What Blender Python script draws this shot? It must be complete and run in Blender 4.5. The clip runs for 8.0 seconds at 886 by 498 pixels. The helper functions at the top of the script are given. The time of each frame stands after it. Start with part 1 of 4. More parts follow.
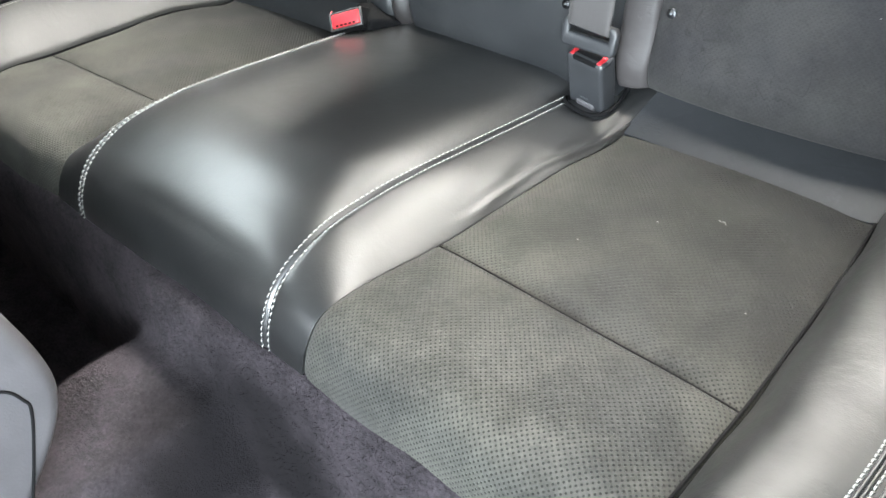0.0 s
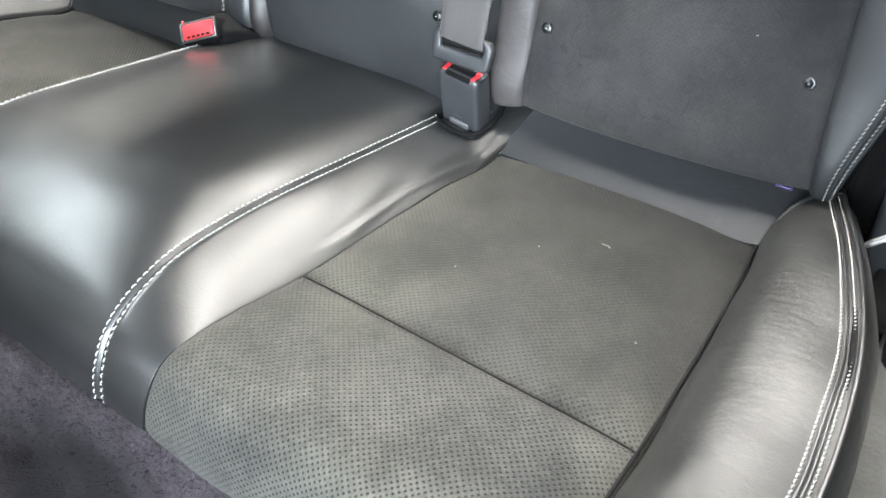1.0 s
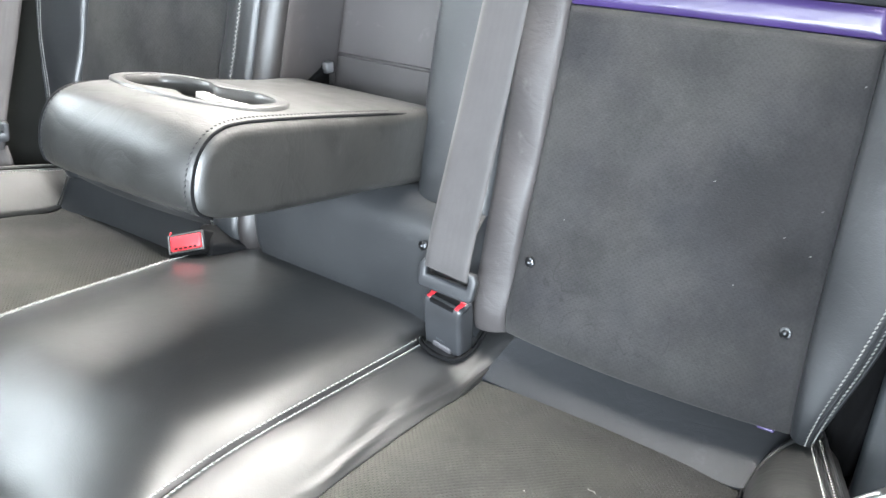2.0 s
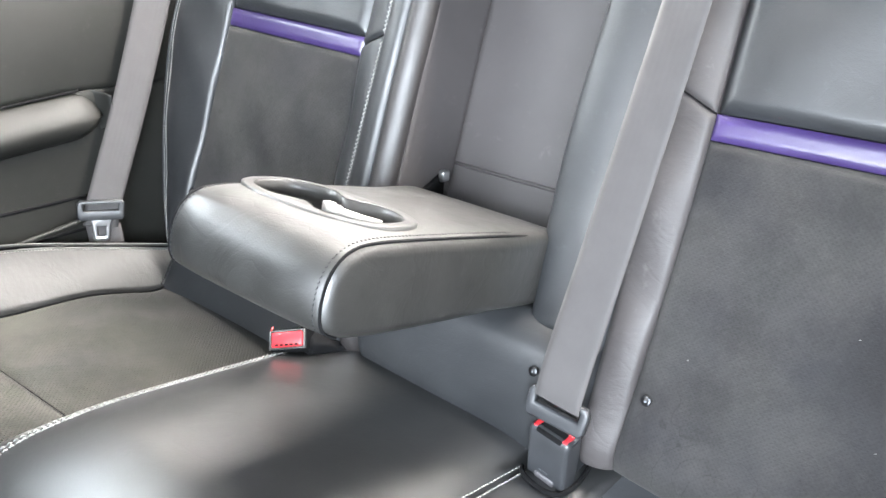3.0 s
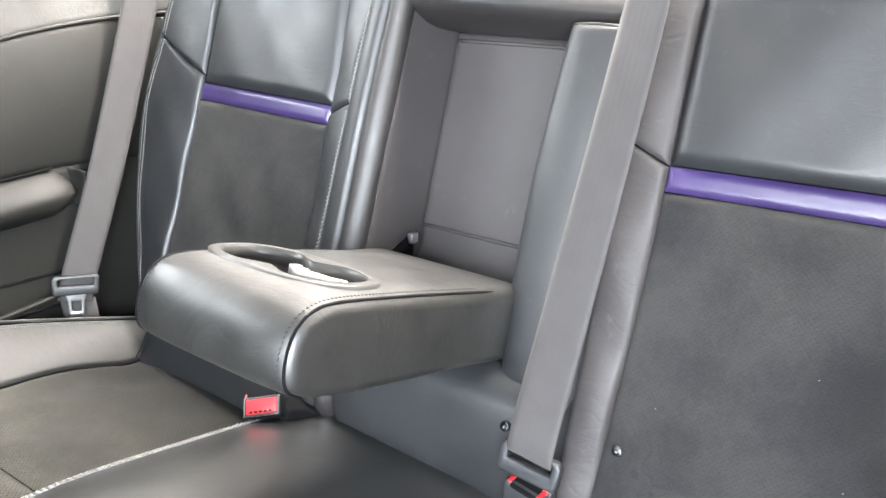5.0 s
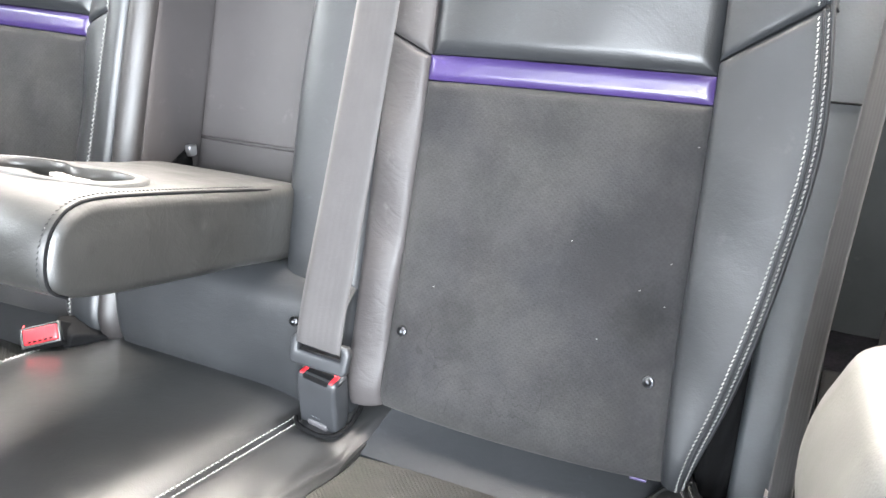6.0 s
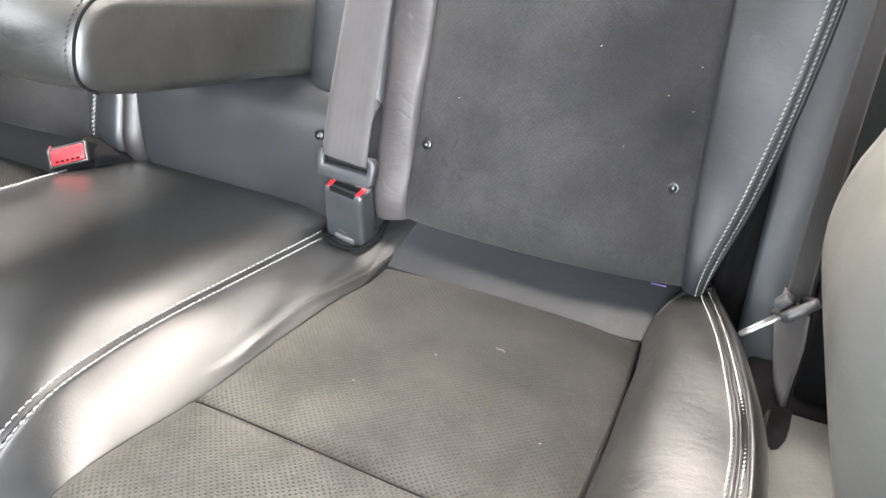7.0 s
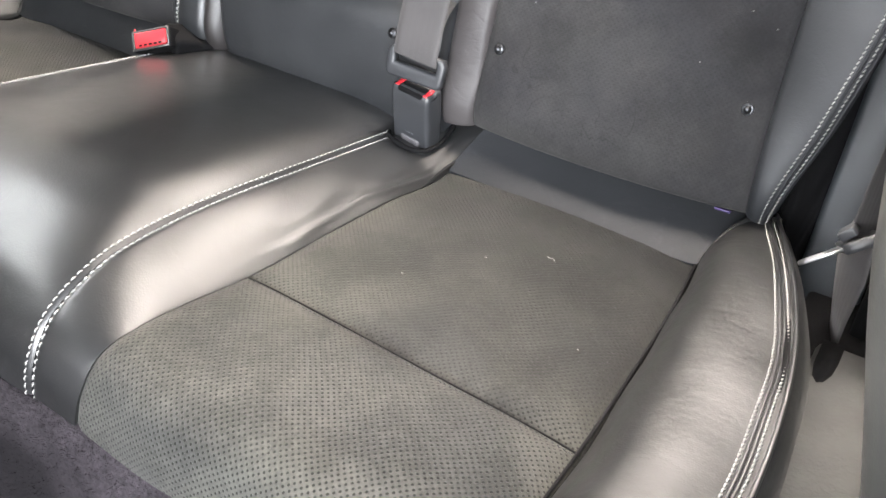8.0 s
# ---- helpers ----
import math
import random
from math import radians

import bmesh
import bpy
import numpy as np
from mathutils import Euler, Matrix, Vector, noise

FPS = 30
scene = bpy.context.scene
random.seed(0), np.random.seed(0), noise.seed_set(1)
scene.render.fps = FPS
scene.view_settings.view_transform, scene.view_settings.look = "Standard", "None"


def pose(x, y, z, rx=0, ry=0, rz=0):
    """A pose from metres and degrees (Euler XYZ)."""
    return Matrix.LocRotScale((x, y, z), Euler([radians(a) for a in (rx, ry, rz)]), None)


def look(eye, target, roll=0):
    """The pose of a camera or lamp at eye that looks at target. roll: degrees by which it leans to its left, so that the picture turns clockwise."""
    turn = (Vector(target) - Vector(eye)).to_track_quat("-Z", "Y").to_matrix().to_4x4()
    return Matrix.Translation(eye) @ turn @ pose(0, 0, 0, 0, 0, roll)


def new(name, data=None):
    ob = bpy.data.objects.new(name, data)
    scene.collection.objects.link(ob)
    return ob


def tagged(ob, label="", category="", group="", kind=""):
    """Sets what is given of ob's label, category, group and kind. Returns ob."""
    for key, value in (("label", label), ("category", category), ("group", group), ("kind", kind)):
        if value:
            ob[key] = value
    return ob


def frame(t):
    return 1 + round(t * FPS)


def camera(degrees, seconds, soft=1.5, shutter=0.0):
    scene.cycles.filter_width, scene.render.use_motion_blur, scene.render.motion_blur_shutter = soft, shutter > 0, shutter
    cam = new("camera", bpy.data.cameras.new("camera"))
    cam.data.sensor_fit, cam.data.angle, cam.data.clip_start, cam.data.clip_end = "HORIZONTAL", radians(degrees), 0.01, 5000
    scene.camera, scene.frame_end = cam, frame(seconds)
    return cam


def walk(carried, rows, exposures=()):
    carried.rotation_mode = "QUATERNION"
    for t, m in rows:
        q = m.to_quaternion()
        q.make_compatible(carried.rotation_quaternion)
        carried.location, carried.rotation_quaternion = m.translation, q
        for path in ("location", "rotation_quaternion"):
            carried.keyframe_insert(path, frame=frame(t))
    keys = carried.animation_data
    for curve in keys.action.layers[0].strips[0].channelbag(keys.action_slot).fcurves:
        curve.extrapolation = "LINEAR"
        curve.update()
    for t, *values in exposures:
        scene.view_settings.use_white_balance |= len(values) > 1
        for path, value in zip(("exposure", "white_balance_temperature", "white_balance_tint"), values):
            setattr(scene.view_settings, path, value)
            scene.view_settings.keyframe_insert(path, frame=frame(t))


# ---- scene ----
cam = camera(55.7, 8.0)
PATH = [
    (0, (0.562, 0.133, 0.767), (-0.599, 1.188, -0.474), -7.4),
    (0.3, (0.547, 0.144, 0.737), (-0.576, 1.25, -0.494), -5.7),
    (0.5, (0.54, 0.151, 0.729), (-0.494, 1.312, -0.53), -4.6),
    (0.7, (0.535, 0.159, 0.729), (-0.424, 1.362, -0.55), -3.4),
    (1, (0.53, 0.169, 0.729), (-0.42, 1.451, -0.477), -1.5),
    (1.2, (0.526, 0.174, 0.734), (-0.44, 1.513, -0.394), -1.0),
    (1.5, (0.519, 0.182, 0.756), (-0.442, 1.583, -0.298), -0.3),
    (1.7, (0.514, 0.188, 0.772), (-0.462, 1.628, -0.215), -0.0),
    (2.8, (0.463, 0.182, 0.798), (-0.635, 1.674, 0.044), 4.2),
    (2.9, (0.457, 0.183, 0.803), (-0.682, 1.652, 0.064), 3.9),
    (3, (0.45, 0.185, 0.809), (-0.726, 1.629, 0.081), 3.6),
    (3.5, (0.426, 0.184, 0.827), (-0.881, 1.575, 0.227), 3.1),
    (4, (0.423, 0.185, 0.831), (-0.899, 1.577, 0.271), 3.0),
    (4.2, (0.428, 0.187, 0.831), (-0.883, 1.592, 0.276), 2.5),
    (5.3, (0.489, 0.186, 0.793), (-0.594, 1.764, 0.213), 1.4),
    (5.5, (0.498, 0.182, 0.786), (-0.483, 1.824, 0.203), 1.1),
    (6, (0.516, 0.179, 0.769), (-0.282, 1.88, 0.084), 1.6),
    (6.3, (0.518, 0.17, 0.75), (-0.272, 1.862, 0.034), 1.3),
    (6.5, (0.518, 0.163, 0.739), (-0.262, 1.83, -0.045), 1.1),
    (6.7, (0.517, 0.159, 0.734), (-0.256, 1.783, -0.141), 1.2),
    (7, (0.516, 0.154, 0.727), (-0.243, 1.729, -0.245), 1.4),
    (7.3, (0.516, 0.146, 0.709), (-0.243, 1.682, -0.325), 2.2),
    (7.5, (0.518, 0.144, 0.702), (-0.243, 1.657, -0.363), 2.8),
    (7.7, (0.523, 0.146, 0.704), (-0.265, 1.63, -0.382), 3.0),
    (8, (0.538, 0.152, 0.71), (-0.336, 1.561, -0.409), 3.2),
]
STOPS = [(0, 0.6, 6630, 10), (1, 0.71, 6600, 11), (1.5, 0.87, 6500, 11), (3, 1.03, 6600, 14), (3.5, 0.87, 6650, 13), (4, 0.42, 6700, 14), (5.5, 1.08, 6800, 15), (6.5, 1.33, 6800, 15), (7, 0.97, 7000, 17), (8, 0.58, 7080, 18)]
walk(cam, [(t, look(eye, target, roll)) for t, eye, target, roll in PATH], STOPS)

# ---- light ----
world = bpy.data.worlds.new("sky")
scene.world = world
world.use_nodes = True
wn = world.node_tree
sky = wn.nodes.new("ShaderNodeTexSky")
sky.sky_type, sky.sun_disc = "NISHITA", False
sky.sun_elevation, sky.sun_rotation = radians(48), radians(70)
wn.links.new(sky.outputs[0], wn.nodes["Background"].inputs[0])
wn.nodes["Background"].inputs[1].default_value = 0.06


def window_light(name, eye, target, w, h, watts, colour=(1, 1, 1)):
    data = bpy.data.lights.new(name, "AREA")
    data.shape, data.size, data.size_y, data.energy, data.color = "RECTANGLE", w, h, watts, colour
    ob = new(name, data)
    ob.matrix_world = look(eye, target)
    return ob


window_light("right_door_daylight", (0.78, -0.36, 0.7), (-0.2, 0.5, 0.4), 0.75, 0.7, 64.0, (0.79, 0.91, 1.0))
window_light("left_window_daylight", (-0.7, 0.24, 0.98), (0.2, 0.3, 0.68), 0.8, 0.15, 6.2, (0.84, 0.95, 1.0))
window_light("windscreen_daylight", (0.1, -1.25, 0.98), (0.1, 0.5, 0.5), 1.3, 0.42, 42.0, (0.82, 0.92, 1.0))
window_light("rear_glass_daylight", (0.05, 1.28, 1.9), (0.05, 1.26, 0.3), 2.4, 0.9, 520.0, (1.0, 0.98, 0.93))


# ---- materials ----
def material(name, rough=0.5, metal=0.0, spec=0.5):
    m = bpy.data.materials.new(name)
    m.use_nodes = True
    b = m.node_tree.nodes["Principled BSDF"]
    b.inputs["Roughness"].default_value = rough
    b.inputs["Metallic"].default_value = metal
    b.inputs["Specular IOR Level"].default_value = spec
    return m, m.node_tree, b


def node(nt, kind, **values):
    n = nt.nodes.new(kind)
    for key, value in values.items():
        n.inputs[key].default_value = value
    return n


def noise_of(nt, scale, detail=4.0, rough=0.55):
    c = nt.nodes.new("ShaderNodeTexCoord")
    n = node(nt, "ShaderNodeTexNoise", Scale=scale, Detail=detail, Roughness=rough)
    nt.links.new(c.outputs["Object"], n.inputs["Vector"])
    return n.outputs["Fac"]


def ramp(nt, fac, stops):
    r = nt.nodes.new("ShaderNodeValToRGB")
    els = r.color_ramp.elements
    while len(els) < len(stops):
        els.new(0.5)
    for e, (at, c) in zip(els, stops):
        e.position, e.color = at, (*c, 1) if len(c) == 3 else c
    nt.links.new(fac, r.inputs["Fac"])
    return r.outputs["Color"]


def math_of(nt, op, a, b):
    n = nt.nodes.new("ShaderNodeMath")
    n.operation = op
    for k, v in enumerate((a, b)):
        if isinstance(v, (int, float)):
            n.inputs[k].default_value = v
        else:
            nt.links.new(v, n.inputs[k])
    return n.outputs[0]


def bump(nt, b, height, strength, distance, under=None):
    n = node(nt, "ShaderNodeBump", Strength=strength, Distance=distance)
    nt.links.new(height, n.inputs["Height"])
    if under is not None:
        nt.links.new(under, n.inputs["Normal"])
    nt.links.new(n.outputs[0], b.inputs["Normal"])
    return n.outputs[0]


def leather(name, dark, light, rough=(0.34, 0.5), grain=0.12, wrinkle=0.3, folds=0.0, spec=0.6, stretch=(1, 1, 1), coat=0.0, smears=0.0):
    """Coated hide: fine pebble grain, soft creases, worn patches; coat: the share of its smooth finish that is left; smears: how dark its rubbed-in grime is."""
    m, nt, b = material(name, spec=spec)
    b.inputs["Coat Weight"].default_value, b.inputs["Coat Roughness"].default_value = coat, 0.3
    patch = noise_of(nt, 9, 5)
    worn = nt.nodes.new("ShaderNodeMix")
    worn.data_type = "RGBA"
    nt.links.new(ramp(nt, noise_of(nt, 48, 9, 0.72), [(0.6, (0, 0, 0)), (0.74, (0.5, 0.5, 0.5))]), worn.inputs["Factor"])
    nt.links.new(ramp(nt, patch, [(0.3, dark), (0.7, light)]), worn.inputs["A"])
    worn.inputs["B"].default_value = (*(v * 2.4 for v in light), 1)
    smear = nt.nodes.new("ShaderNodeMapping")
    smear.inputs["Scale"].default_value = (0.22, 1, 1)
    nt.links.new(nt.nodes.new("ShaderNodeTexCoord").outputs["Object"], smear.inputs["Vector"])
    rubbed = node(nt, "ShaderNodeTexNoise", Scale=75.0, Detail=6.0, Roughness=0.6)
    nt.links.new(smear.outputs[0], rubbed.inputs["Vector"])
    grime = nt.nodes.new("ShaderNodeMix")
    grime.data_type = "RGBA"
    nt.links.new(ramp(nt, rubbed.outputs["Fac"], [(0.56, (0, 0, 0)), (0.68, (smears, smears, smears))]), grime.inputs["Factor"])
    nt.links.new(worn.outputs["Result"], grime.inputs["A"])
    grime.inputs["B"].default_value = (*(v * 0.3 for v in dark), 1)
    nt.links.new(grime.outputs["Result"], b.inputs["Base Color"])
    r = nt.nodes.new("ShaderNodeMapRange")
    nt.links.new(noise_of(nt, 26, 5), r.inputs["Value"])
    r.inputs["From Min"].default_value, r.inputs["From Max"].default_value = 0.3, 0.7
    r.inputs["To Min"].default_value, r.inputs["To Max"].default_value = rough
    nt.links.new(r.outputs[0], b.inputs["Roughness"])
    c = nt.nodes.new("ShaderNodeTexCoord")
    v = node(nt, "ShaderNodeTexVoronoi", Scale=900.0)
    v.feature = "SMOOTH_F1"
    nt.links.new(c.outputs["Object"], v.inputs["Vector"])
    pull = nt.nodes.new("ShaderNodeMapping")
    pull.inputs["Scale"].default_value = stretch
    nt.links.new(c.outputs["Object"], pull.inputs["Vector"])
    wave = node(nt, "ShaderNodeTexNoise", Scale=30.0, Detail=5.0, Roughness=0.6)
    nt.links.new(pull.outputs[0], wave.inputs["Vector"])
    dents = bump(nt, b, wave.outputs["Fac"], wrinkle, 0.004)
    fold = node(nt, "ShaderNodeTexNoise", Scale=17.0, Detail=3.0, Distortion=1.6)
    nt.links.new(c.outputs["Object"], fold.inputs["Vector"])
    valley = math_of(nt, "MINIMUM", math_of(nt, "MULTIPLY", math_of(nt, "ABSOLUTE", math_of(nt, "SUBTRACT", fold.outputs["Fac"], 0.5), 0.0), 14.0), 1.0)
    creases = bump(nt, b, valley, folds, 0.0012, dents)
    bump(nt, b, v.outputs["Distance"], grain, 0.0006, creases)
    return m


def suede(name, dark, light, holes, stains_and_shade=()):
    """Microfibre with brushed nap; holes: the share of the punched pattern that shows; stains_and_shade: each dark
    ragged mark, real stain and painted shade alike, by its middle, where it thins out, how ragged it is and how dark.
    """
    m, nt, b = material(name, 0.95, 0.0, 0.1)
    b.inputs["Sheen Weight"].default_value, b.inputs["Sheen Roughness"].default_value = 0.05, 0.45
    b.inputs["Sheen Tint"].default_value = (0.8, 0.8, 0.77, 1)
    nap = math_of(nt, "ADD", math_of(nt, "MULTIPLY", noise_of(nt, 14, 6, 0.62), 0.7), math_of(nt, "MULTIPLY", noise_of(nt, 330, 3), 0.3))
    tone = nt.nodes.new("ShaderNodeMix")
    tone.data_type, tone.blend_type = "RGBA", "MULTIPLY"
    tone.inputs["Factor"].default_value = 1.0
    nt.links.new(ramp(nt, nap, [(0.4, dark), (0.58, light)]), tone.inputs["A"])
    nt.links.new(ramp(nt, noise_of(nt, 6.5, 5, 0.65), [(0.38, (0.76, 0.76, 0.78)), (0.5, (1.0, 0.99, 0.97)), (0.62, (1.16, 1.16, 1.1))]), tone.inputs["B"])
    colour = tone.outputs["Result"]
    fold = node(nt, "ShaderNodeTexNoise", Scale=13.0, Detail=2.0, Distortion=2.2)
    nt.links.new(nt.nodes.new("ShaderNodeTexCoord").outputs["Object"], fold.inputs["Vector"])
    line = ramp(nt, math_of(nt, "ABSOLUTE", math_of(nt, "SUBTRACT", fold.outputs["Fac"], 0.5), 0.0), [(0.0, (0.5, 0.5, 0.5)), (0.012, (0, 0, 0))])
    mark = math_of(nt, "MULTIPLY", line, ramp(nt, noise_of(nt, 10, 3), [(0.56, (0, 0, 0)), (0.64, (1, 1, 1))]))
    brushed = nt.nodes.new("ShaderNodeMix")
    brushed.data_type = "RGBA"
    nt.links.new(mark, brushed.inputs["Factor"])
    nt.links.new(colour, brushed.inputs["A"])
    brushed.inputs["B"].default_value = (*(v * 0.5 for v in dark), 1)
    colour = brushed.outputs["Result"]
    for place, inside, outside, rag, deep in stains_and_shade:
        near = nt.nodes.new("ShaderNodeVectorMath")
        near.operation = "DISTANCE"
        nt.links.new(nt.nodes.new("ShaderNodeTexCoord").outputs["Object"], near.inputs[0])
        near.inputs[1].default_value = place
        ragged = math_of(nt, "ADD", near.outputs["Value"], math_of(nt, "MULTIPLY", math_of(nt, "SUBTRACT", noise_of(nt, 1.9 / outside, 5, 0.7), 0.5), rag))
        soiled_or_shaded = nt.nodes.new("ShaderNodeMix")
        soiled_or_shaded.data_type = "RGBA"
        nt.links.new(ramp(nt, ragged, [(inside, (deep, deep, deep)), (outside, (0, 0, 0))]), soiled_or_shaded.inputs["Factor"])
        nt.links.new(colour, soiled_or_shaded.inputs["A"])
        soiled_or_shaded.inputs["B"].default_value = (0.0025, 0.0025, 0.0026, 1)
        colour = soiled_or_shaded.outputs["Result"]
    c = nt.nodes.new("ShaderNodeTexCoord")
    mp = nt.nodes.new("ShaderNodeMapping")
    mp.inputs["Rotation"].default_value = (0, 0, radians(45))
    nt.links.new(c.outputs["UV"], mp.inputs["Vector"])
    v = node(nt, "ShaderNodeTexVoronoi", Scale=1 / 0.0032, Randomness=0.0)
    v.voronoi_dimensions = "2D"
    nt.links.new(mp.outputs[0], v.inputs["Vector"])
    spot = ramp(nt, v.outputs["Distance"], [(0.2, (1, 1, 1)), (0.3, (0, 0, 0))])
    worn = ramp(nt, noise_of(nt, 11, 4), [(0.34, (holes * 0.7,) * 3), (0.5, (holes,) * 3)])
    hole = math_of(nt, "MULTIPLY", spot, worn)
    mix = nt.nodes.new("ShaderNodeMix")
    mix.data_type = "RGBA"
    nt.links.new(hole, mix.inputs["Factor"])
    nt.links.new(colour, mix.inputs["A"])
    mix.inputs["B"].default_value = (0.003, 0.003, 0.003, 1)
    nt.links.new(mix.outputs["Result"], b.inputs["Base Color"])
    under = bump(nt, b, noise_of(nt, 700, 3), 0.25, 0.001)
    bump(nt, b, math_of(nt, "SUBTRACT", 1.0, hole), 0.9 * holes, 0.001, under)
    return m


def plastic(name, colour, rough=0.45, grain=0.1, scale=600, metal=0.0, spec=0.5, spread=0.25):
    m, nt, b = material(name, rough, metal, spec)
    lo, hi = tuple(v * (1 - spread) for v in colour), tuple(min(1, v * (1 + spread)) for v in colour)
    nt.links.new(ramp(nt, noise_of(nt, 16, 5), [(0.3, lo), (0.7, hi)]), b.inputs["Base Color"])
    bump(nt, b, noise_of(nt, scale, 3), grain, 0.0008)
    return m


def webbing(name, colour):
    """Woven belt: ribs along it and fine cross threads, in the ribbon's own metres."""
    m, nt, b = material(name, 0.68, 0.0, 0.25)
    b.inputs["Sheen Weight"].default_value = 0.06
    c = nt.nodes.new("ShaderNodeTexCoord")
    ribs = node(nt, "ShaderNodeTexWave", Scale=55.0, Distortion=0.0)
    ribs.bands_direction = "X"
    cross = node(nt, "ShaderNodeTexWave", Scale=420.0, Distortion=0.4)
    cross.bands_direction = "Y"
    nt.links.new(c.outputs["UV"], ribs.inputs["Vector"])
    nt.links.new(c.outputs["UV"], cross.inputs["Vector"])
    h = math_of(nt, "ADD", ribs.outputs["Fac"], math_of(nt, "MULTIPLY", cross.outputs["Fac"], 0.35))
    nt.links.new(ramp(nt, noise_of(nt, 40, 5), [(0.3, tuple(v * 0.85 for v in colour)), (0.7, colour)]), b.inputs["Base Color"])
    bump(nt, b, h, 0.14, 0.0006)
    return m


def carpet_material(name, dark, light):
    m, nt, b = material(name, 1.0, 0.0, 0.06)
    f = math_of(nt, "ADD", math_of(nt, "MULTIPLY", noise_of(nt, 16, 6, 0.7), 0.55), math_of(nt, "MULTIPLY", noise_of(nt, 300, 4, 0.75), 0.45))
    base = ramp(nt, f, [(0.36, dark), (0.64, light)])
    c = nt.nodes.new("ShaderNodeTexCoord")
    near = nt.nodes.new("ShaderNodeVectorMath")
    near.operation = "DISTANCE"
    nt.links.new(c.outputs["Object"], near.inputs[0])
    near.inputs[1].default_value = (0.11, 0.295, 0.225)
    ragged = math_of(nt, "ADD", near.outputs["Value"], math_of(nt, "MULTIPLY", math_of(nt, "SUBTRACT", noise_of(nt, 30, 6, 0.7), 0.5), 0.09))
    # shade beside the tunnel, painted into the carpet as a ragged dark patch
    tunnel_shade = nt.nodes.new("ShaderNodeMix")
    tunnel_shade.data_type = "RGBA"
    nt.links.new(ramp(nt, ragged, [(0.06, (0.85, 0.85, 0.85)), (0.12, (0, 0, 0))]), tunnel_shade.inputs["Factor"])
    nt.links.new(base, tunnel_shade.inputs["A"])
    tunnel_shade.inputs["B"].default_value = (0.006, 0.0055, 0.006, 1)
    nt.links.new(tunnel_shade.outputs["Result"], b.inputs["Base Color"])
    under = bump(nt, b, noise_of(nt, 90, 5, 0.75), 0.7, 0.006)
    bump(nt, b, noise_of(nt, 600, 4, 0.7), 0.8, 0.003, under)
    return m


BLACK_LEATHER = leather("black_leather", (0.0046, 0.0048, 0.005), (0.0085, 0.0088, 0.0091), (0.28, 0.37), 0.12, 0.06, 0.035, 0.9, coat=0.45)
SATIN_LEATHER = leather("satin_leather", (0.0085, 0.0092, 0.0101), (0.0145, 0.0155, 0.0168), (0.37, 0.5), 0.14, 0.15, 0.06, 0.46, (0.7, 1.0, 1.5), coat=0.1)
PANEL_LEATHER = leather("soft_panel_leather", (0.0085, 0.0092, 0.0101), (0.0145, 0.0155, 0.0168), (0.38, 0.48), 0.14, 0.07, 0.05, 0.48, coat=0.06)
STRIP_LEATHER = leather("matt_black_leather", (0.008, 0.0087, 0.0097), (0.0125, 0.0134, 0.0148), (0.52, 0.62), 0.14, 0.12, 0.06, 0.22)
MATT_BOLSTER = leather("side_bolster_leather", (0.0095, 0.0104, 0.0116), (0.015, 0.0163, 0.018), (0.46, 0.58), 0.14, 0.14, 0.06, 0.3, (0.7, 1.0, 1.5))
# lighter plum copy: reflected light on the right inner strip, put into the colour
LIT_CREASED_LEATHER = leather("lit_creased_leather", (0.0235, 0.0208, 0.0208), (0.036, 0.0323, 0.0322), (0.5, 0.62), 0.14, 0.24, 0.14, 0.3, (0.6, 1.0, 1.5))
ARM_LEATHER = leather("worn_armrest_leather", (0.0075, 0.0074, 0.0069), (0.0135, 0.0133, 0.0124), (0.34, 0.48), 0.16, 0.1, 0.08, 0.55, coat=0.16, smears=0.45)
PLUM_LEATHER = leather("plum_grey_leather", (0.0115, 0.01, 0.0099), (0.017, 0.015, 0.0147), (0.4, 0.5), 0.12, 0.06, 0.03, 0.45)
BOLSTER_LEATHER = leather("bolster_leather", (0.0052, 0.0054, 0.0053), (0.0095, 0.0097, 0.0094), (0.33, 0.45), 0.14, 0.22, 0.06, 0.46, (0.5, 1.5, 1.2), coat=0.12)
BAND_LEATHER = leather("violet_leather", (0.022, 0.013, 0.053), (0.032, 0.0195, 0.075), (0.28, 0.38), 0.06, 0.16, 0.05)
# both seat patches paint the shade towards the backrest into the suede
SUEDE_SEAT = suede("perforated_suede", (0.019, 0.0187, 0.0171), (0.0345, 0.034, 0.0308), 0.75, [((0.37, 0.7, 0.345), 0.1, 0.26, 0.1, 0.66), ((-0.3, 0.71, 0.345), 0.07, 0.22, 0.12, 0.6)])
SUEDE_BACK = suede("perforated_back_suede", (0.0178, 0.0173, 0.0176), (0.0248, 0.0242, 0.0247), 0.16, [((0.408, 0.772, 0.505), 0.006, 0.026, 0.05, 0.35)])
RECESS_VINYL = leather("recess_vinyl", (0.028, 0.0247, 0.0247), (0.036, 0.0318, 0.0318), (0.5, 0.6), 0.06, 0.05)
THREAD = plastic("white_thread", (0.17, 0.168, 0.159), 0.75, 0.4, 2500, spread=0.12)
DARK_PLASTIC = plastic("dark_grey_plastic", (0.02, 0.021, 0.023), 0.42, 0.12)
# near-black; also stands in for deep shade in gaps, slots and openings
BLACK_GAP = plastic("matt_black_and_shade", (0.0026, 0.0026, 0.0029), 0.95, 0.3, spec=0.12)
RED_PLASTIC = plastic("red_plastic", (0.36, 0.018, 0.024), 0.35, 0.02)
CHROME = plastic("bright_steel", (0.5, 0.5, 0.51), 0.3, 0.02, metal=1.0, spread=0.06)
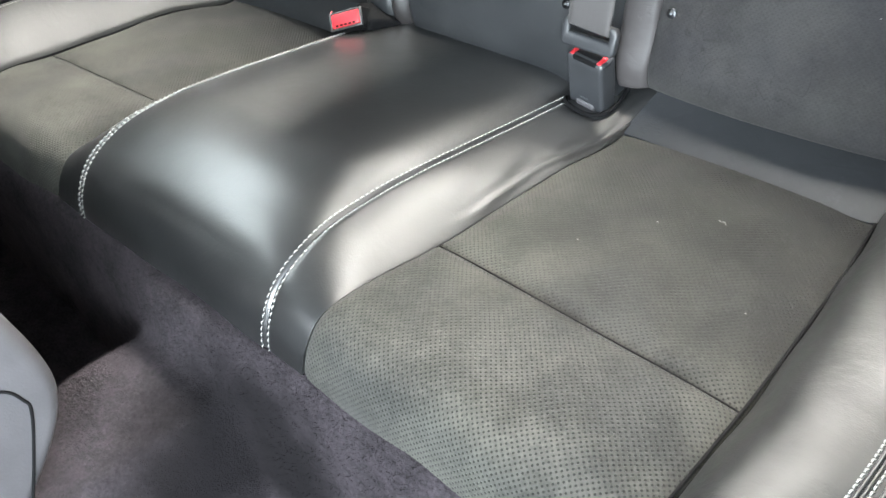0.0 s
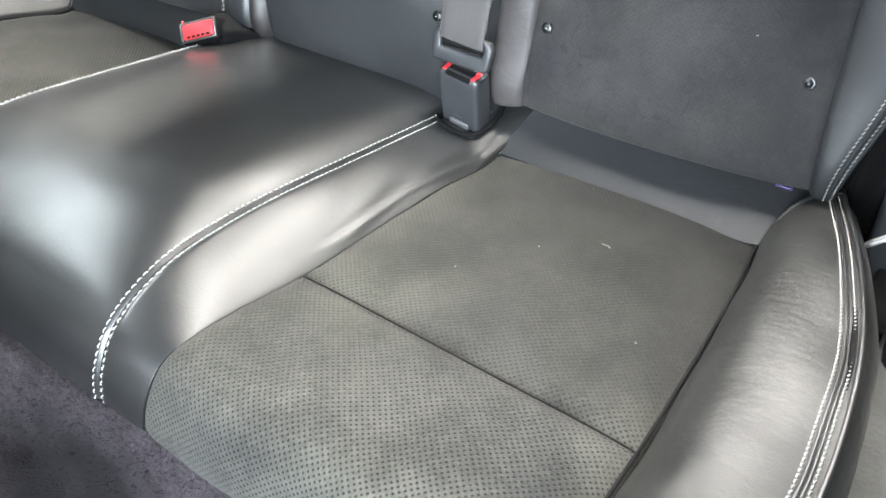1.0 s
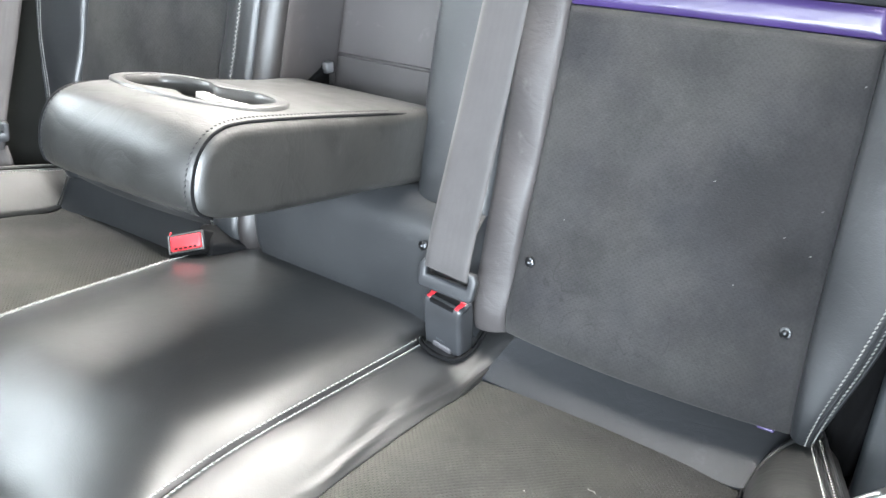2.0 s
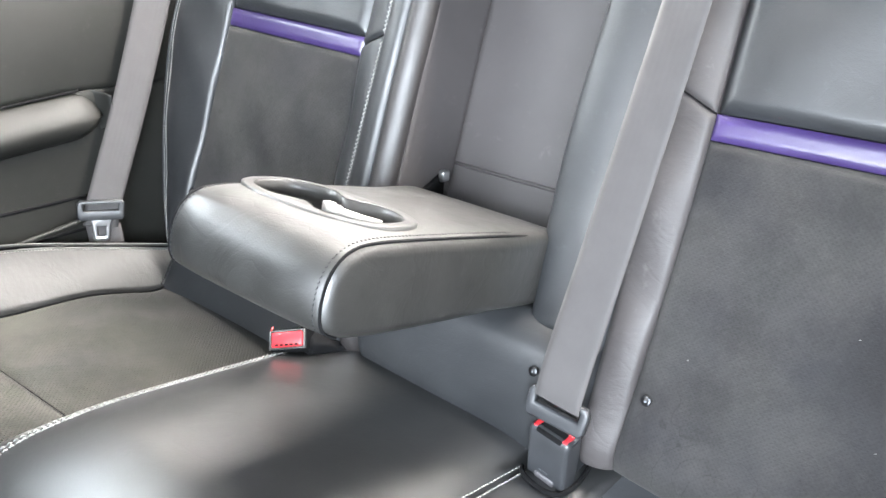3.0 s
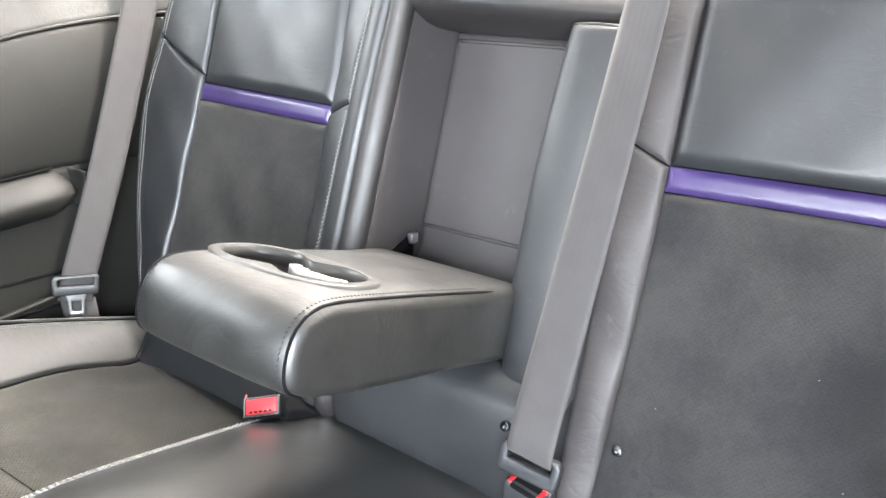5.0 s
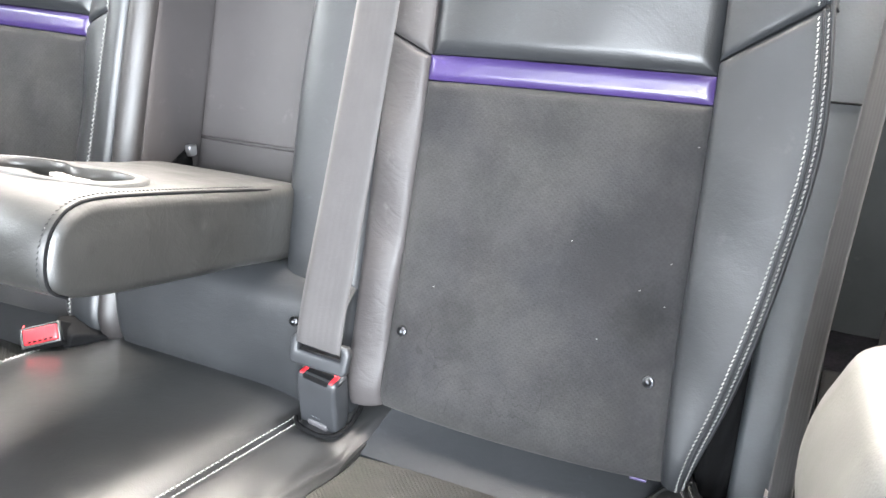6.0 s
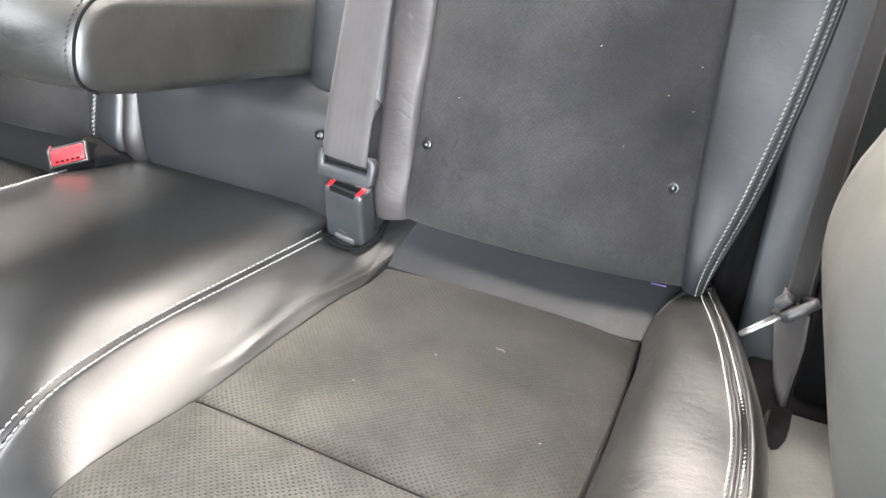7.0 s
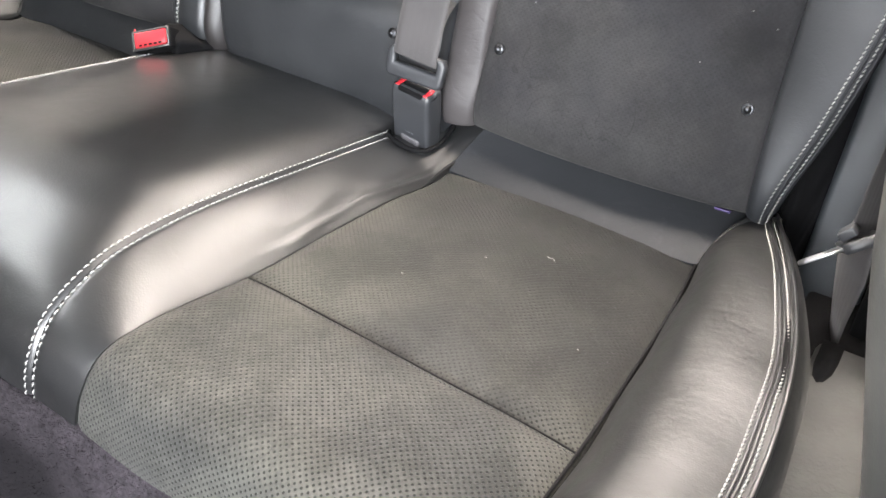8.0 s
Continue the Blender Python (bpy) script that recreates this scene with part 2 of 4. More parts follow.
STUD = plastic("pewter_stud", (0.06, 0.062, 0.066), 0.36, 0.3, 900, metal=1.0, spread=0.4)
BELT = webbing("grey_webbing", (0.04, 0.0368, 0.0364))
SILVER_PLASTIC = plastic("silver_plastic", (0.26, 0.26, 0.255), 0.35, 0.03, spread=0.1)
CARPET = carpet_material("plum_carpet", (0.01, 0.0085, 0.0096), (0.048, 0.0412, 0.0462))
TRIM = leather("side_trim_vinyl", (0.008, 0.008, 0.0071), (0.012, 0.012, 0.0106), (0.5, 0.62), 0.15, 0.08, 0.0, 0.22)
PALE_TRIM = plastic("pale_grey_trim", (0.034, 0.034, 0.0315), 0.85, 0.5, 260, spread=0.35)
GREY_TRIM = plastic("mid_grey_trim", (0.016, 0.0186, 0.021), 0.55, 0.2, 500)
RING_PLASTIC = plastic("satin_plastic", (0.034, 0.034, 0.033), 0.32, 0.05)
CREAM_PAD = leather("pale_armrest_vinyl", (0.044, 0.0434, 0.04), (0.056, 0.0553, 0.051), (0.36, 0.46), 0.1, 0.05)
CONSOLE_GREY = plastic("console_grey", (0.048, 0.046, 0.049), 0.5, 0.2, 500)
HEADLINER = plastic("headliner_cloth", (0.12, 0.122, 0.125), 0.95, 0.4, 300)
LINT = plastic("white_lint", (0.15, 0.15, 0.145), 0.9, 0.1)
GLASS = plastic("window_glass", (0.9, 0.95, 0.93), 0.02, 0.0)
GLASS.node_tree.nodes["Principled BSDF"].inputs["Transmission Weight"].default_value = 1.0


# ---- building tools ----
def empty(name, place, label, category, group="", kind=""):
    ob = new(name)
    ob.empty_display_size = 0.05
    ob.location = place
    return tagged(ob, label, category, group, kind)


def mesh_of(name, verts, faces, uvs=None, sharp=()):
    me = bpy.data.meshes.new(name)
    me.from_pydata([tuple(map(float, v)) for v in verts], [], faces)
    me.polygons.foreach_set("use_smooth", [True] * len(me.polygons))
    if uvs is not None:
        layer = me.uv_layers.new(name="UVMap")
        idx = np.empty(len(me.loops), int)
        me.loops.foreach_get("vertex_index", idx)
        layer.data.foreach_set("uv", np.asarray(uvs, float)[idx].ravel())
    return me


def part(name, shape, mat, parent=None, label=""):
    """Links a bmesh or a mesh as one object, under a thing or a part."""
    if isinstance(shape, bmesh.types.BMesh):
        me = bpy.data.meshes.new(name)
        bmesh.ops.recalc_face_normals(shape, faces=shape.faces[:])
        shape.to_mesh(me)
        shape.free()
        me.polygons.foreach_set("use_smooth", [True] * len(me.polygons))
        shape = me
    shape.materials.clear()
    shape.materials.append(mat)
    ob = new(name, shape)
    if parent is not None:
        ob.parent = parent
        if parent.type == "EMPTY":
            ob.matrix_parent_inverse = Matrix.Translation(parent.location).inverted()
    if label:
        ob["label"] = label
    return ob


def spline(points, n=None):
    """A smooth curve through the points: a function of 0 to 1, for arrays."""
    p = np.asarray(points, float)
    k = len(p) - 1

    def at(t):
        t = np.clip(np.asarray(t, float), 0, 1) * k
        i = np.clip(t.astype(int), 0, k - 1)
        f = (t - i)[..., None]
        a, b, c, d = p[np.maximum(i - 1, 0)], p[i], p[i + 1], p[np.minimum(i + 2, k)]
        return 0.5 * (2 * b + (c - a) * f + (2 * a - 5 * b + 4 * c - d) * f**2 + (3 * b - a - 3 * c + d) * f**3)

    return at


def ease(n):
    """Steps from 0 to 1, finer towards both ends."""
    t = np.linspace(0, 1, n)
    return 0.35 * t + 0.65 * (0.5 - 0.5 * np.cos(np.pi * t))


def normals_of(P):
    n = np.cross(np.gradient(P, axis=0), np.gradient(P, axis=1))
    return n / np.maximum(np.linalg.norm(n, axis=-1, keepdims=True), 1e-9)


def arc(P, axis):
    d = np.linalg.norm(np.diff(P, axis=axis), axis=-1)
    pad = [(0, 0), (0, 0)]
    pad[axis] = (1, 0)
    return np.pad(np.cumsum(d, axis=axis), pad)


def loft(A, B, nu, nv, t0=0.0, t1=1.0, crown=0.0, seam=0.003, width=0.009, sides=(1, 1, 1, 1), out=(0, -1, 1), ripple=0.0, skew=(0.8, 0.8), hold=1.0, profile=None):
    """The padded panel between two curves: a grid of places. crown: how far its middle stands out, skew: towards which side;
    hold: above 1 it keeps the first curve's height longer; seam: how deep its stitched
    sides (u0, u1, v0, v1) draw in; profile: a height of its own from the distances to both long sides and v; t0 and t1: its ends along the curves, numbers or functions across it."""
    u, v = np.meshgrid(ease(nu), ease(nv), indexing="ij")
    lo = t0(u) if callable(t0) else t0
    hi = t1(u) if callable(t1) else t1
    t = lo + (hi - lo) * v
    P = A(t) * (1 - u)[..., None] + B(t) * u[..., None]
    P[..., 2] += (A(t) - B(t))[..., 2] * (u - u**hold)
    N = normals_of(P)
    if (N.reshape(-1, 3).mean(0) @ np.asarray(out, float)) < 0:
        N = -N
    su, sv = arc(P, 0), arc(P, 1)
    a, c = skew
    swell = u**a * (1 - u) ** c / ((a / (a + c)) ** a * (c / (a + c)) ** c)
    away = np.minimum.reduce([np.where(s, d, 9.0) for s, d in zip(sides, (su, su[-1:] - su, sv, sv[:, -1:] - sv))])
    draw = np.clip(1 - away / width, 0, 1) ** 2
    h = (crown(v) if callable(crown) else crown) * swell - seam * draw
    if profile:
        h = h + profile(su, su[-1:] - su, v)
    if ripple:
        h = h + ripple * np.sin(P[..., 0] * 61 + P[..., 1] * 23 + 1.3) * np.sin(P[..., 1] * 47 + P[..., 2] * 39) * (1 - draw)
    return P + N * h[..., None], N


def solid(name, P, N, depth=0.03, back=None):
    """A closed, thick panel from a grid of places and its outward normals."""
    nu, nv = P.shape[:2]
    uv = np.stack([arc(P, 0), arc(P, 1)], -1).reshape(-1, 2)
    verts = P.reshape(-1, 3)
    idx = np.arange(nu * nv).reshape(nu, nv)
    quads = np.stack([idx[:-1, :-1], idx[1:, :-1], idx[1:, 1:], idx[:-1, 1:]], -1).reshape(-1, 4)
    c = np.cross(P[nu // 2 + 1, nv // 2] - P[nu // 2, nv // 2], P[nu // 2, nv // 2 + 1] - P[nu // 2, nv // 2])
    flip = c @ N[nu // 2, nv // 2] < 0
    ring = np.concatenate([idx[:-1, 0], idx[-1, :-1], idx[1:, -1][::-1], idx[0, 1:][::-1]])
    push = np.asarray(back, float) if back is not None else -N.reshape(-1, 3).mean(0) * depth
    r = len(ring)
    rim, low = verts[ring], verts[ring] + push
    base = len(verts)
    verts = np.concatenate([verts, rim, low])
    uv = np.concatenate([uv, uv[ring], uv[ring]])
    k = np.arange(r)
    skirt = np.stack([base + (k + 1) % r, base + k, base + r + k, base + r + (k + 1) % r], -1)
    faces = [list(map(int, q)) for q in np.concatenate([quads, skirt])] + [[int(base + r + i) for i in k]]
    if flip:
        faces = [f[::-1] for f in faces]
    return mesh_of(name, verts, faces, uv)


def stitches(C, N, pitch=0.0055, size=0.004, thick=0.0013, lift=0.0004, slant=0.0004):
    """A row of thread stitches along a curve of places C with normals N: one mesh."""
    s = np.r_[0, np.cumsum(np.linalg.norm(np.diff(C, axis=0), axis=1))]
    verts, faces = [], []
    for a in np.arange(pitch, s[-1] - pitch, pitch):
        ends = [np.array([np.interp(x, s, C[:, k]) for k in range(3)]) for x in (a - size / 2, a + size / 2)]
        n = np.array([np.interp(a, s, N[:, k]) for k in range(3)])
        d = (ends[1] - ends[0]) / max(np.linalg.norm(ends[1] - ends[0]), 1e-9)
        w = np.cross(d, n)
        w /= max(np.linalg.norm(w), 1e-9)
        ends = [ends[0] - w * slant, ends[1] + w * slant]
        mid = (ends[0] + ends[1]) / 2 + n * (lift + thick * 0.35)
        i = len(verts)
        for e, g in ((ends[0], 0.8), (mid, 1.0), (ends[1], 0.8)):
            o = e if g == 1.0 else e + n * lift * 0.2
            for q in range(6):
                ang = q * math.pi / 3
                verts.append(o + (w * math.cos(ang) + n * math.sin(ang)) * thick * 0.5 * g)
        for k in (0, 6):
            for q in range(6):
                faces.append([i + k + q, i + k + (q + 1) % 6, i + k + 6 + (q + 1) % 6, i + k + 6 + q])
        faces += [[i + q for q in range(6)][::-1], [i + 12 + q for q in range(6)]]
    return mesh_of("stitching", verts, faces)


def tube(C, radius, n=8):
    """A round cord along places C."""
    C = np.asarray(C, float)
    T = np.gradient(C, axis=0)
    T /= np.linalg.norm(T, axis=1, keepdims=True)
    ref = np.array([0.31, 0.17, 0.93])
    W = np.cross(T, ref)
    W /= np.linalg.norm(W, axis=1, keepdims=True)
    V = np.cross(T, W)
    ang = np.linspace(0, 2 * np.pi, n, endpoint=False)
    verts = (C[:, None] + radius * (W[:, None] * np.cos(ang)[None, :, None] + V[:, None] * np.sin(ang)[None, :, None])).reshape(-1, 3)
    m = len(C)
    faces = []
    for i in range(m - 1):
        for q in range(n):
            a, b = i * n, (i + 1) * n
            faces.append([a + q, a + (q + 1) % n, b + (q + 1) % n, b + q])
    faces += [list(range(n))[::-1], [(m - 1) * n + q for q in range(n)]]
    return mesh_of("cord", verts, faces)


def rounded_extrude(outline, half, r, frame_matrix, steps=7, rows=10, smooth=72):
    """A closed outline in (p, q), drawn out sideways to both sides by half, with rounded rims of radius r; p, q and the side are
    mapped by frame_matrix (columns: side, p, q)."""
    o = np.asarray(outline, float)
    if smooth:
        c = spline(np.vstack([o[-2:], o, o[:3]]))
        k = len(o) + 4
        o = c(np.linspace(2 / k, (2 + len(o)) / k, smooth, endpoint=False))
    T = np.roll(o, -1, 0) - np.roll(o, 1, 0)
    T /= np.maximum(np.linalg.norm(T, axis=1, keepdims=True), 1e-9)
    area = 0.5 * np.sum(o[:, 0] * np.roll(o[:, 1], -1) - np.roll(o[:, 0], -1) * o[:, 1])
    inward = np.stack([-T[:, 1], T[:, 0]], -1) * (1 if area > 0 else -1)
    xs, ins = [], []
    for k in range(steps + 1):
        a = math.pi / 2 * k / steps
        xs.append(-half + r * (1 - math.sin(a)) * 1.0)
        ins.append(r * (1 - math.cos(a)))
    order = sorted(zip(xs, ins))
    secs = [(x, i) for x, i in order]
    mid = np.linspace(order[-1][0], -order[-1][0], rows + 2)[1:-1]
    secs += [(x, 0.0) for x in mid] + [(-x, i) for x, i in reversed(order)]
    n = len(o)
    verts = []
    M = frame_matrix
    for x, i in secs:
        p = o + inward * i
        for a, b in p:
            verts.append(M @ Vector((x, a, b)))
    faces = []
    for s in range(len(secs) - 1):
        for q in range(n):
            faces.append([s * n + q, s * n + (q + 1) % n, (s + 1) * n + (q + 1) % n, (s + 1) * n + q])
    faces += [list(range(n))[::-1], [(len(secs) - 1) * n + q for q in range(n)]]
    bm = bmesh.new()
    vs = [bm.verts.new(v) for v in verts]
    for f in faces:
        bm.faces.new([vs[i] for i in f])
    bmesh.ops.recalc_face_normals(bm, faces=bm.faces[:])
    return bm


def axes(origin, side, p, q):
    """The matrix whose columns are side, p and q, at origin."""
    m = Matrix((side, p, q)).transposed().to_4x4()
    m.translation = origin
    return m


def box(lo, hi, bevel=0.004, seg=3):
    bm = bmesh.new()
    bmesh.ops.create_cube(bm, size=1.0)
    for v in bm.verts:
        v.co = Vector(((v.co.x + 0.5) * (hi[0] - lo[0]) + lo[0], (v.co.y + 0.5) * (hi[1] - lo[1]) + lo[1], (v.co.z + 0.5) * (hi[2] - lo[2]) + lo[2]))
    if bevel:
        bmesh.ops.bevel(bm, geom=bm.edges[:], offset=bevel, segments=seg, profile=0.5, affect="EDGES")
    return bm


def ribbon(C, W, width, thick=0.0013, nw=9):
    """A strap along places C, with its sideways directions W."""
    C, W = np.asarray(C, float), np.asarray(W, float)
    W = W / np.linalg.norm(W, axis=1, keepdims=True)
    T = np.gradient(C, axis=0)
    N = np.cross(T, W)
    N /= np.linalg.norm(N, axis=1, keepdims=True)
    s = np.r_[0, np.cumsum(np.linalg.norm(np.diff(C, axis=0), axis=1))]
    k = np.linspace(-0.5, 0.5, nw)
    rows, uv = [], []
    for side in (1, -1):
        edge = thick * (0.5 - 0.35 * (np.abs(k) > 0.49))
        for w, e in zip(k if side > 0 else k[::-1], edge):
            rows.append(C + W * width * w + N * (side * e))
            uv.append(np.stack([np.full(len(s), w * width + 0.5), s], -1))
    P, U = np.stack(rows, 1), np.stack(uv, 1)
    m, n = P.shape[:2]
    faces = [[i * n + q, i * n + (q + 1) % n, (i + 1) * n + (q + 1) % n, (i + 1) * n + q] for i in range(m - 1) for q in range(n)]
    faces += [list(range(n))[::-1], [(m - 1) * n + q for q in range(n)]]
    return mesh_of("webbing", P.reshape(-1, 3), faces, U.reshape(-1, 2))


def stadium(a, b, waist=0.0, n=64):
    """Points of a long rounded outline, half a by half b, drawn in at its middle by waist."""
    t = np.linspace(0, 2 * np.pi, n, endpoint=False)
    x = a * np.sign(np.cos(t)) * np.abs(np.cos(t)) ** 0.75
    y = b * np.sign(np.sin(t)) * np.abs(np.sin(t)) ** 0.75 * (1 - waist * np.exp(-((x / (a * 0.24)) ** 2)))
    return np.stack([x, y], -1)


def prism(outline, z0, z1, m):
    bm = bmesh.new()
    lo = [bm.verts.new(m @ Vector((x, y, z0))) for x, y in outline]
    hi = [bm.verts.new(m @ Vector((x, y, z1))) for x, y in outline]
    k = len(lo)
    for i in range(k):
        bm.faces.new([lo[i], lo[(i + 1) % k], hi[(i + 1) % k], hi[i]])
    bm.faces.new(lo[::-1])
    bm.faces.new(hi)
    return bm


def ring_mesh(outer, inner, z0, z1, m):
    """A flat ring between two outlines of the same count, from z0 up to z1, with a softened top."""
    bm = bmesh.new()
    mid = (outer + inner) / 2
    loops = [(outer, z0), (outer * 0.995 + mid * 0.005, z1 - 0.0008), (outer * 0.85 + inner * 0.15, z1), (inner * 0.85 + outer * 0.15, z1), (inner, z1 - 0.001), (inner, z0)]
    rows = [[bm.verts.new(m @ Vector((x, y, z))) for x, y in o] for o, z in loops]
    k = len(outer)
    for a, b in zip(rows, rows[1:] + rows[:1]):
        for i in range(k):
            bm.faces.new([a[i], a[(i + 1) % k], b[(i + 1) % k], b[i]])
    return bm


# ---- the car's shell ----
def shell_wall(name, lo, hi, label, hole=None, mat=None):
    """A thick flat wall, upright along x or y, with one opening (a0, a1, z0, z1) along it."""
    thin_x = hi[0] - lo[0] < hi[1] - lo[1]
    bm = bmesh.new()
    k = 1 if thin_x else 0
    pieces = [(lo[k], hi[k], lo[2], hi[2])]
    if hole:
        a0, a1, z0, z1 = hole
        pieces = [(lo[k], a0, lo[2], hi[2]), (a1, hi[k], lo[2], hi[2]), (a0, a1, lo[2], z0), (a0, a1, z1, hi[2])]
    for a, b, c, d in pieces:
        if b - a < 1e-4 or d - c < 1e-4:
            continue
        l, h = list(lo), list(hi)
        l[k], h[k], l[2], h[2] = a, b, c, d
        made = bmesh.ops.create_cube(bm, size=1.0)["verts"]
        for v in made:
            v.co = Vector([l[i] + (v.co[i] + 0.5) * (h[i] - l[i]) for i in range(3)])
    ob = part(name, bm, mat or GREY_TRIM)
    ob.data.polygons.foreach_set("use_smooth", [False] * len(ob.data.polygons))
    return tagged(ob, label, "wall", kind="structure")


shell_wall("wall_left", (-0.8, -1.35, -0.02), (-0.76, 1.4, 1.2), "dark trimmed car side with a window opening", (-0.3, 0.95, 0.86, 1.15), TRIM)
shell_wall("wall_right", (0.8, -1.35, -0.02), (0.84, 1.4, 1.2), "dark trimmed car side with an open door", (-0.75, 0.45, 0.3, 1.12), TRIM)
shell_wall("wall_front", (-0.8, -1.39, -0.02), (0.84, -1.35, 1.2), "dashboard bulkhead below the windscreen opening", (-0.7, 0.7, 0.75, 1.12), TRIM)
shell_wall("wall_rear", (-0.8, 1.4, -0.02), (0.84, 1.44, 1.2), "rear bulkhead with the rear window opening", (-0.6, 0.6, 0.98, 1.16), TRIM)
tagged(part("ceiling", box((-0.8, -1.39, 1.2), (0.84, 0.85, 1.23), 0.0), HEADLINER), "grey cloth headliner of the car", "ceiling", kind="structure")


for name, lo, hi, text in (("window_1", (-0.8, 0.85, 1.2), (0.84, 1.44, 1.206), "large tinted rear screen of the car"), ("window_2", (-0.782, -0.3, 0.86), (-0.778, 0.95, 1.15), "clear side window of the car"), ("window_3", (-0.7, -1.372, 0.75), (0.7, -1.368, 1.12), "clear windscreen of the car")):
    pane = tagged(part(name, box(lo, hi, 0.0), GLASS), text, "window", kind="structure")
    pane.visible_shadow = False


tagged(part("shelf", box((-0.76, 1.055, 0.89), (0.8, 1.4, 0.915), 0.004), BLACK_GAP), "dark cloth shelf behind the rear backrest", "shelf", kind="structure")

# carpet: one sheet over footwells and tunnel, rising under the bench
def carpet_height(x, y):
    hump = 1 / (1 + np.exp((np.abs(x - 0.012) - 0.078) / 0.004))
    low = 0.035 + 0.233 * hump
    rise = 1 / (1 + np.exp(-(y - 0.319) / 0.0035))
    return low + (0.326 - low) * rise - 0.06 / (1 + np.exp(-(y - 0.362) / 0.004))


cx, cy = np.meshgrid(np.r_[np.linspace(-0.76, -0.14, 40), np.linspace(-0.13, -0.07, 40), np.linspace(-0.06, 0.06, 30), np.linspace(0.07, 0.13, 40), np.linspace(0.14, 0.8, 60)], np.r_[np.linspace(-1.35, 0.1, 30), np.linspace(0.11, 0.285, 30), np.linspace(0.29, 0.39, 90), np.linspace(0.42, 1.4, 10)], indexing="ij")
cz = carpet_height(cx, cy) + 0.0025 * np.sin(cx * 37 + cy * 21) * np.sin(cy * 43 - cx * 11)
cP = np.stack([cx, cy, cz], -1)
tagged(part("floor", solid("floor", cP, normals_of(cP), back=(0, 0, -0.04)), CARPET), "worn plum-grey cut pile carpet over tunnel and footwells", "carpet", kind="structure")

# ---- rear bench cushion ----
rear_seat = empty("rear_seat", (0, 0.6, 0.296), "black leather rear bench with perforated suede and violet bands", "car seat")
bench = part("cushion", box((-0.56, 0.37, 0.297), (0.485, 0.86, 0.316), 0.008), BLACK_GAP, rear_seat, "black leather bench cushion with white stitching")

MID_Y = [0.80, 0.72, 0.62, 0.52, 0.46, 0.41, 0.368, 0.346, 0.339, 0.338]
MID_Z = [0.350, 0.360, 0.374, 0.388, 0.393, 0.391, 0.374, 0.345, 0.312, 0.285]
IN_Y = [0.80, 0.753, 0.655, 0.565, 0.494, 0.425, 0.372, 0.347, 0.337, 0.335]
IN_Z = [0.348, 0.320, 0.333, 0.342, 0.348, 0.361, 0.364, 0.344, 0.314, 0.285]
OUT_Y = [0.80, 0.747, 0.65, 0.555, 0.481, 0.415, 0.37, 0.346, 0.334, 0.332]
OUT_Z = [0.352, 0.323, 0.340, 0.347, 0.354, 0.360, 0.353, 0.330, 0.302, 0.28]
EDGE_X = [0.455, 0.464, 0.487, 0.505, 0.512, 0.511, 0.502, 0.492, 0.486, 0.484]
EDGE_Y = [0.80, 0.762, 0.675, 0.585, 0.505, 0.43, 0.375, 0.345, 0.33, 0.326]
EDGE_Z = [0.362, 0.374, 0.392, 0.402, 0.404, 0.402, 0.39, 0.362, 0.325, 0.285]


# how far the suede stands up along its inner side, and how far it comes forward as it does
LEAN = [0.05, 0.02, 0.015, 0.012, 0.011, 0.007, 0.003, 0.0, 0.0, 0.0]
SLIP = [0.2, 1.45, 1.3, 1.05, 1.0, 0.9, 0.9, 0.9, 0.9, 0.9]


def row_on(P, N, far, side):
    """The line on a panel at a given distance from its first (0) or last (1) long side."""
    s = arc(P, 0)
    s = s if side == 0 else s[-1:] - s
    line, up = [], []
    for j in range(P.shape[1]):
        o = np.argsort(s[:, j])
        line.append([np.interp(far, s[o, j], P[o, j, k]) for k in range(3)])
        up.append([np.interp(far, s[o, j], N[o, j, k]) for k in range(3)])
    return np.array(line), np.array(up)


def end_row(P, N, far, side):
    """The same, along a panel's first (0) or last (1) end."""
    return row_on(P.transpose(1, 0, 2), N.transpose(1, 0, 2), far, side)


def tucks(a, b, v):
    """Slack leather along a strip's lower side: one loose fold with shallow dents, towards the rear half."""
    share = np.clip((0.42 - v) / 0.12, 0, 1) * np.clip((v - 0.06) / 0.05, 0, 1)
    line = 0.0105 + 0.0025 * np.sin(v * 31) + 0.001 * np.sin(v * 83)
    fold = 0.0016 * np.exp(-(((b - line) / 0.0028) ** 2)) - 0.0011 * np.exp(-(((b - line - 0.006) / 0.004) ** 2))
    dents = 0.0007 * np.sin(v * 57 + b * 160) * np.exp(-(((b - 0.024) / 0.014) ** 2))
    return share * (fold + dents)


MID_X = {-1: -0.172, 1: 0.12}
mid = {s: spline([(MID_X[s], y, z + (0.02 * max(0, y - 0.45) if s < 0 else 0)) for y, z in zip(MID_Y, MID_Z)]) for s in (-1, 1)}


def nose(v):
    """How much of the padding's rise is left as the seat rolls over its front edge."""
    return 1 - 0.92 * np.clip((np.asarray(v, float) - 0.42) / 0.25, 0, 1)


def shoulders(a, b, v):
    """The centre section's rounded long sides: how far the padding stands above its two seams."""
    return nose(v) * (0.02 * (1 - np.exp(-b / 0.021)) - 0.016 * np.exp(-a / 0.045))


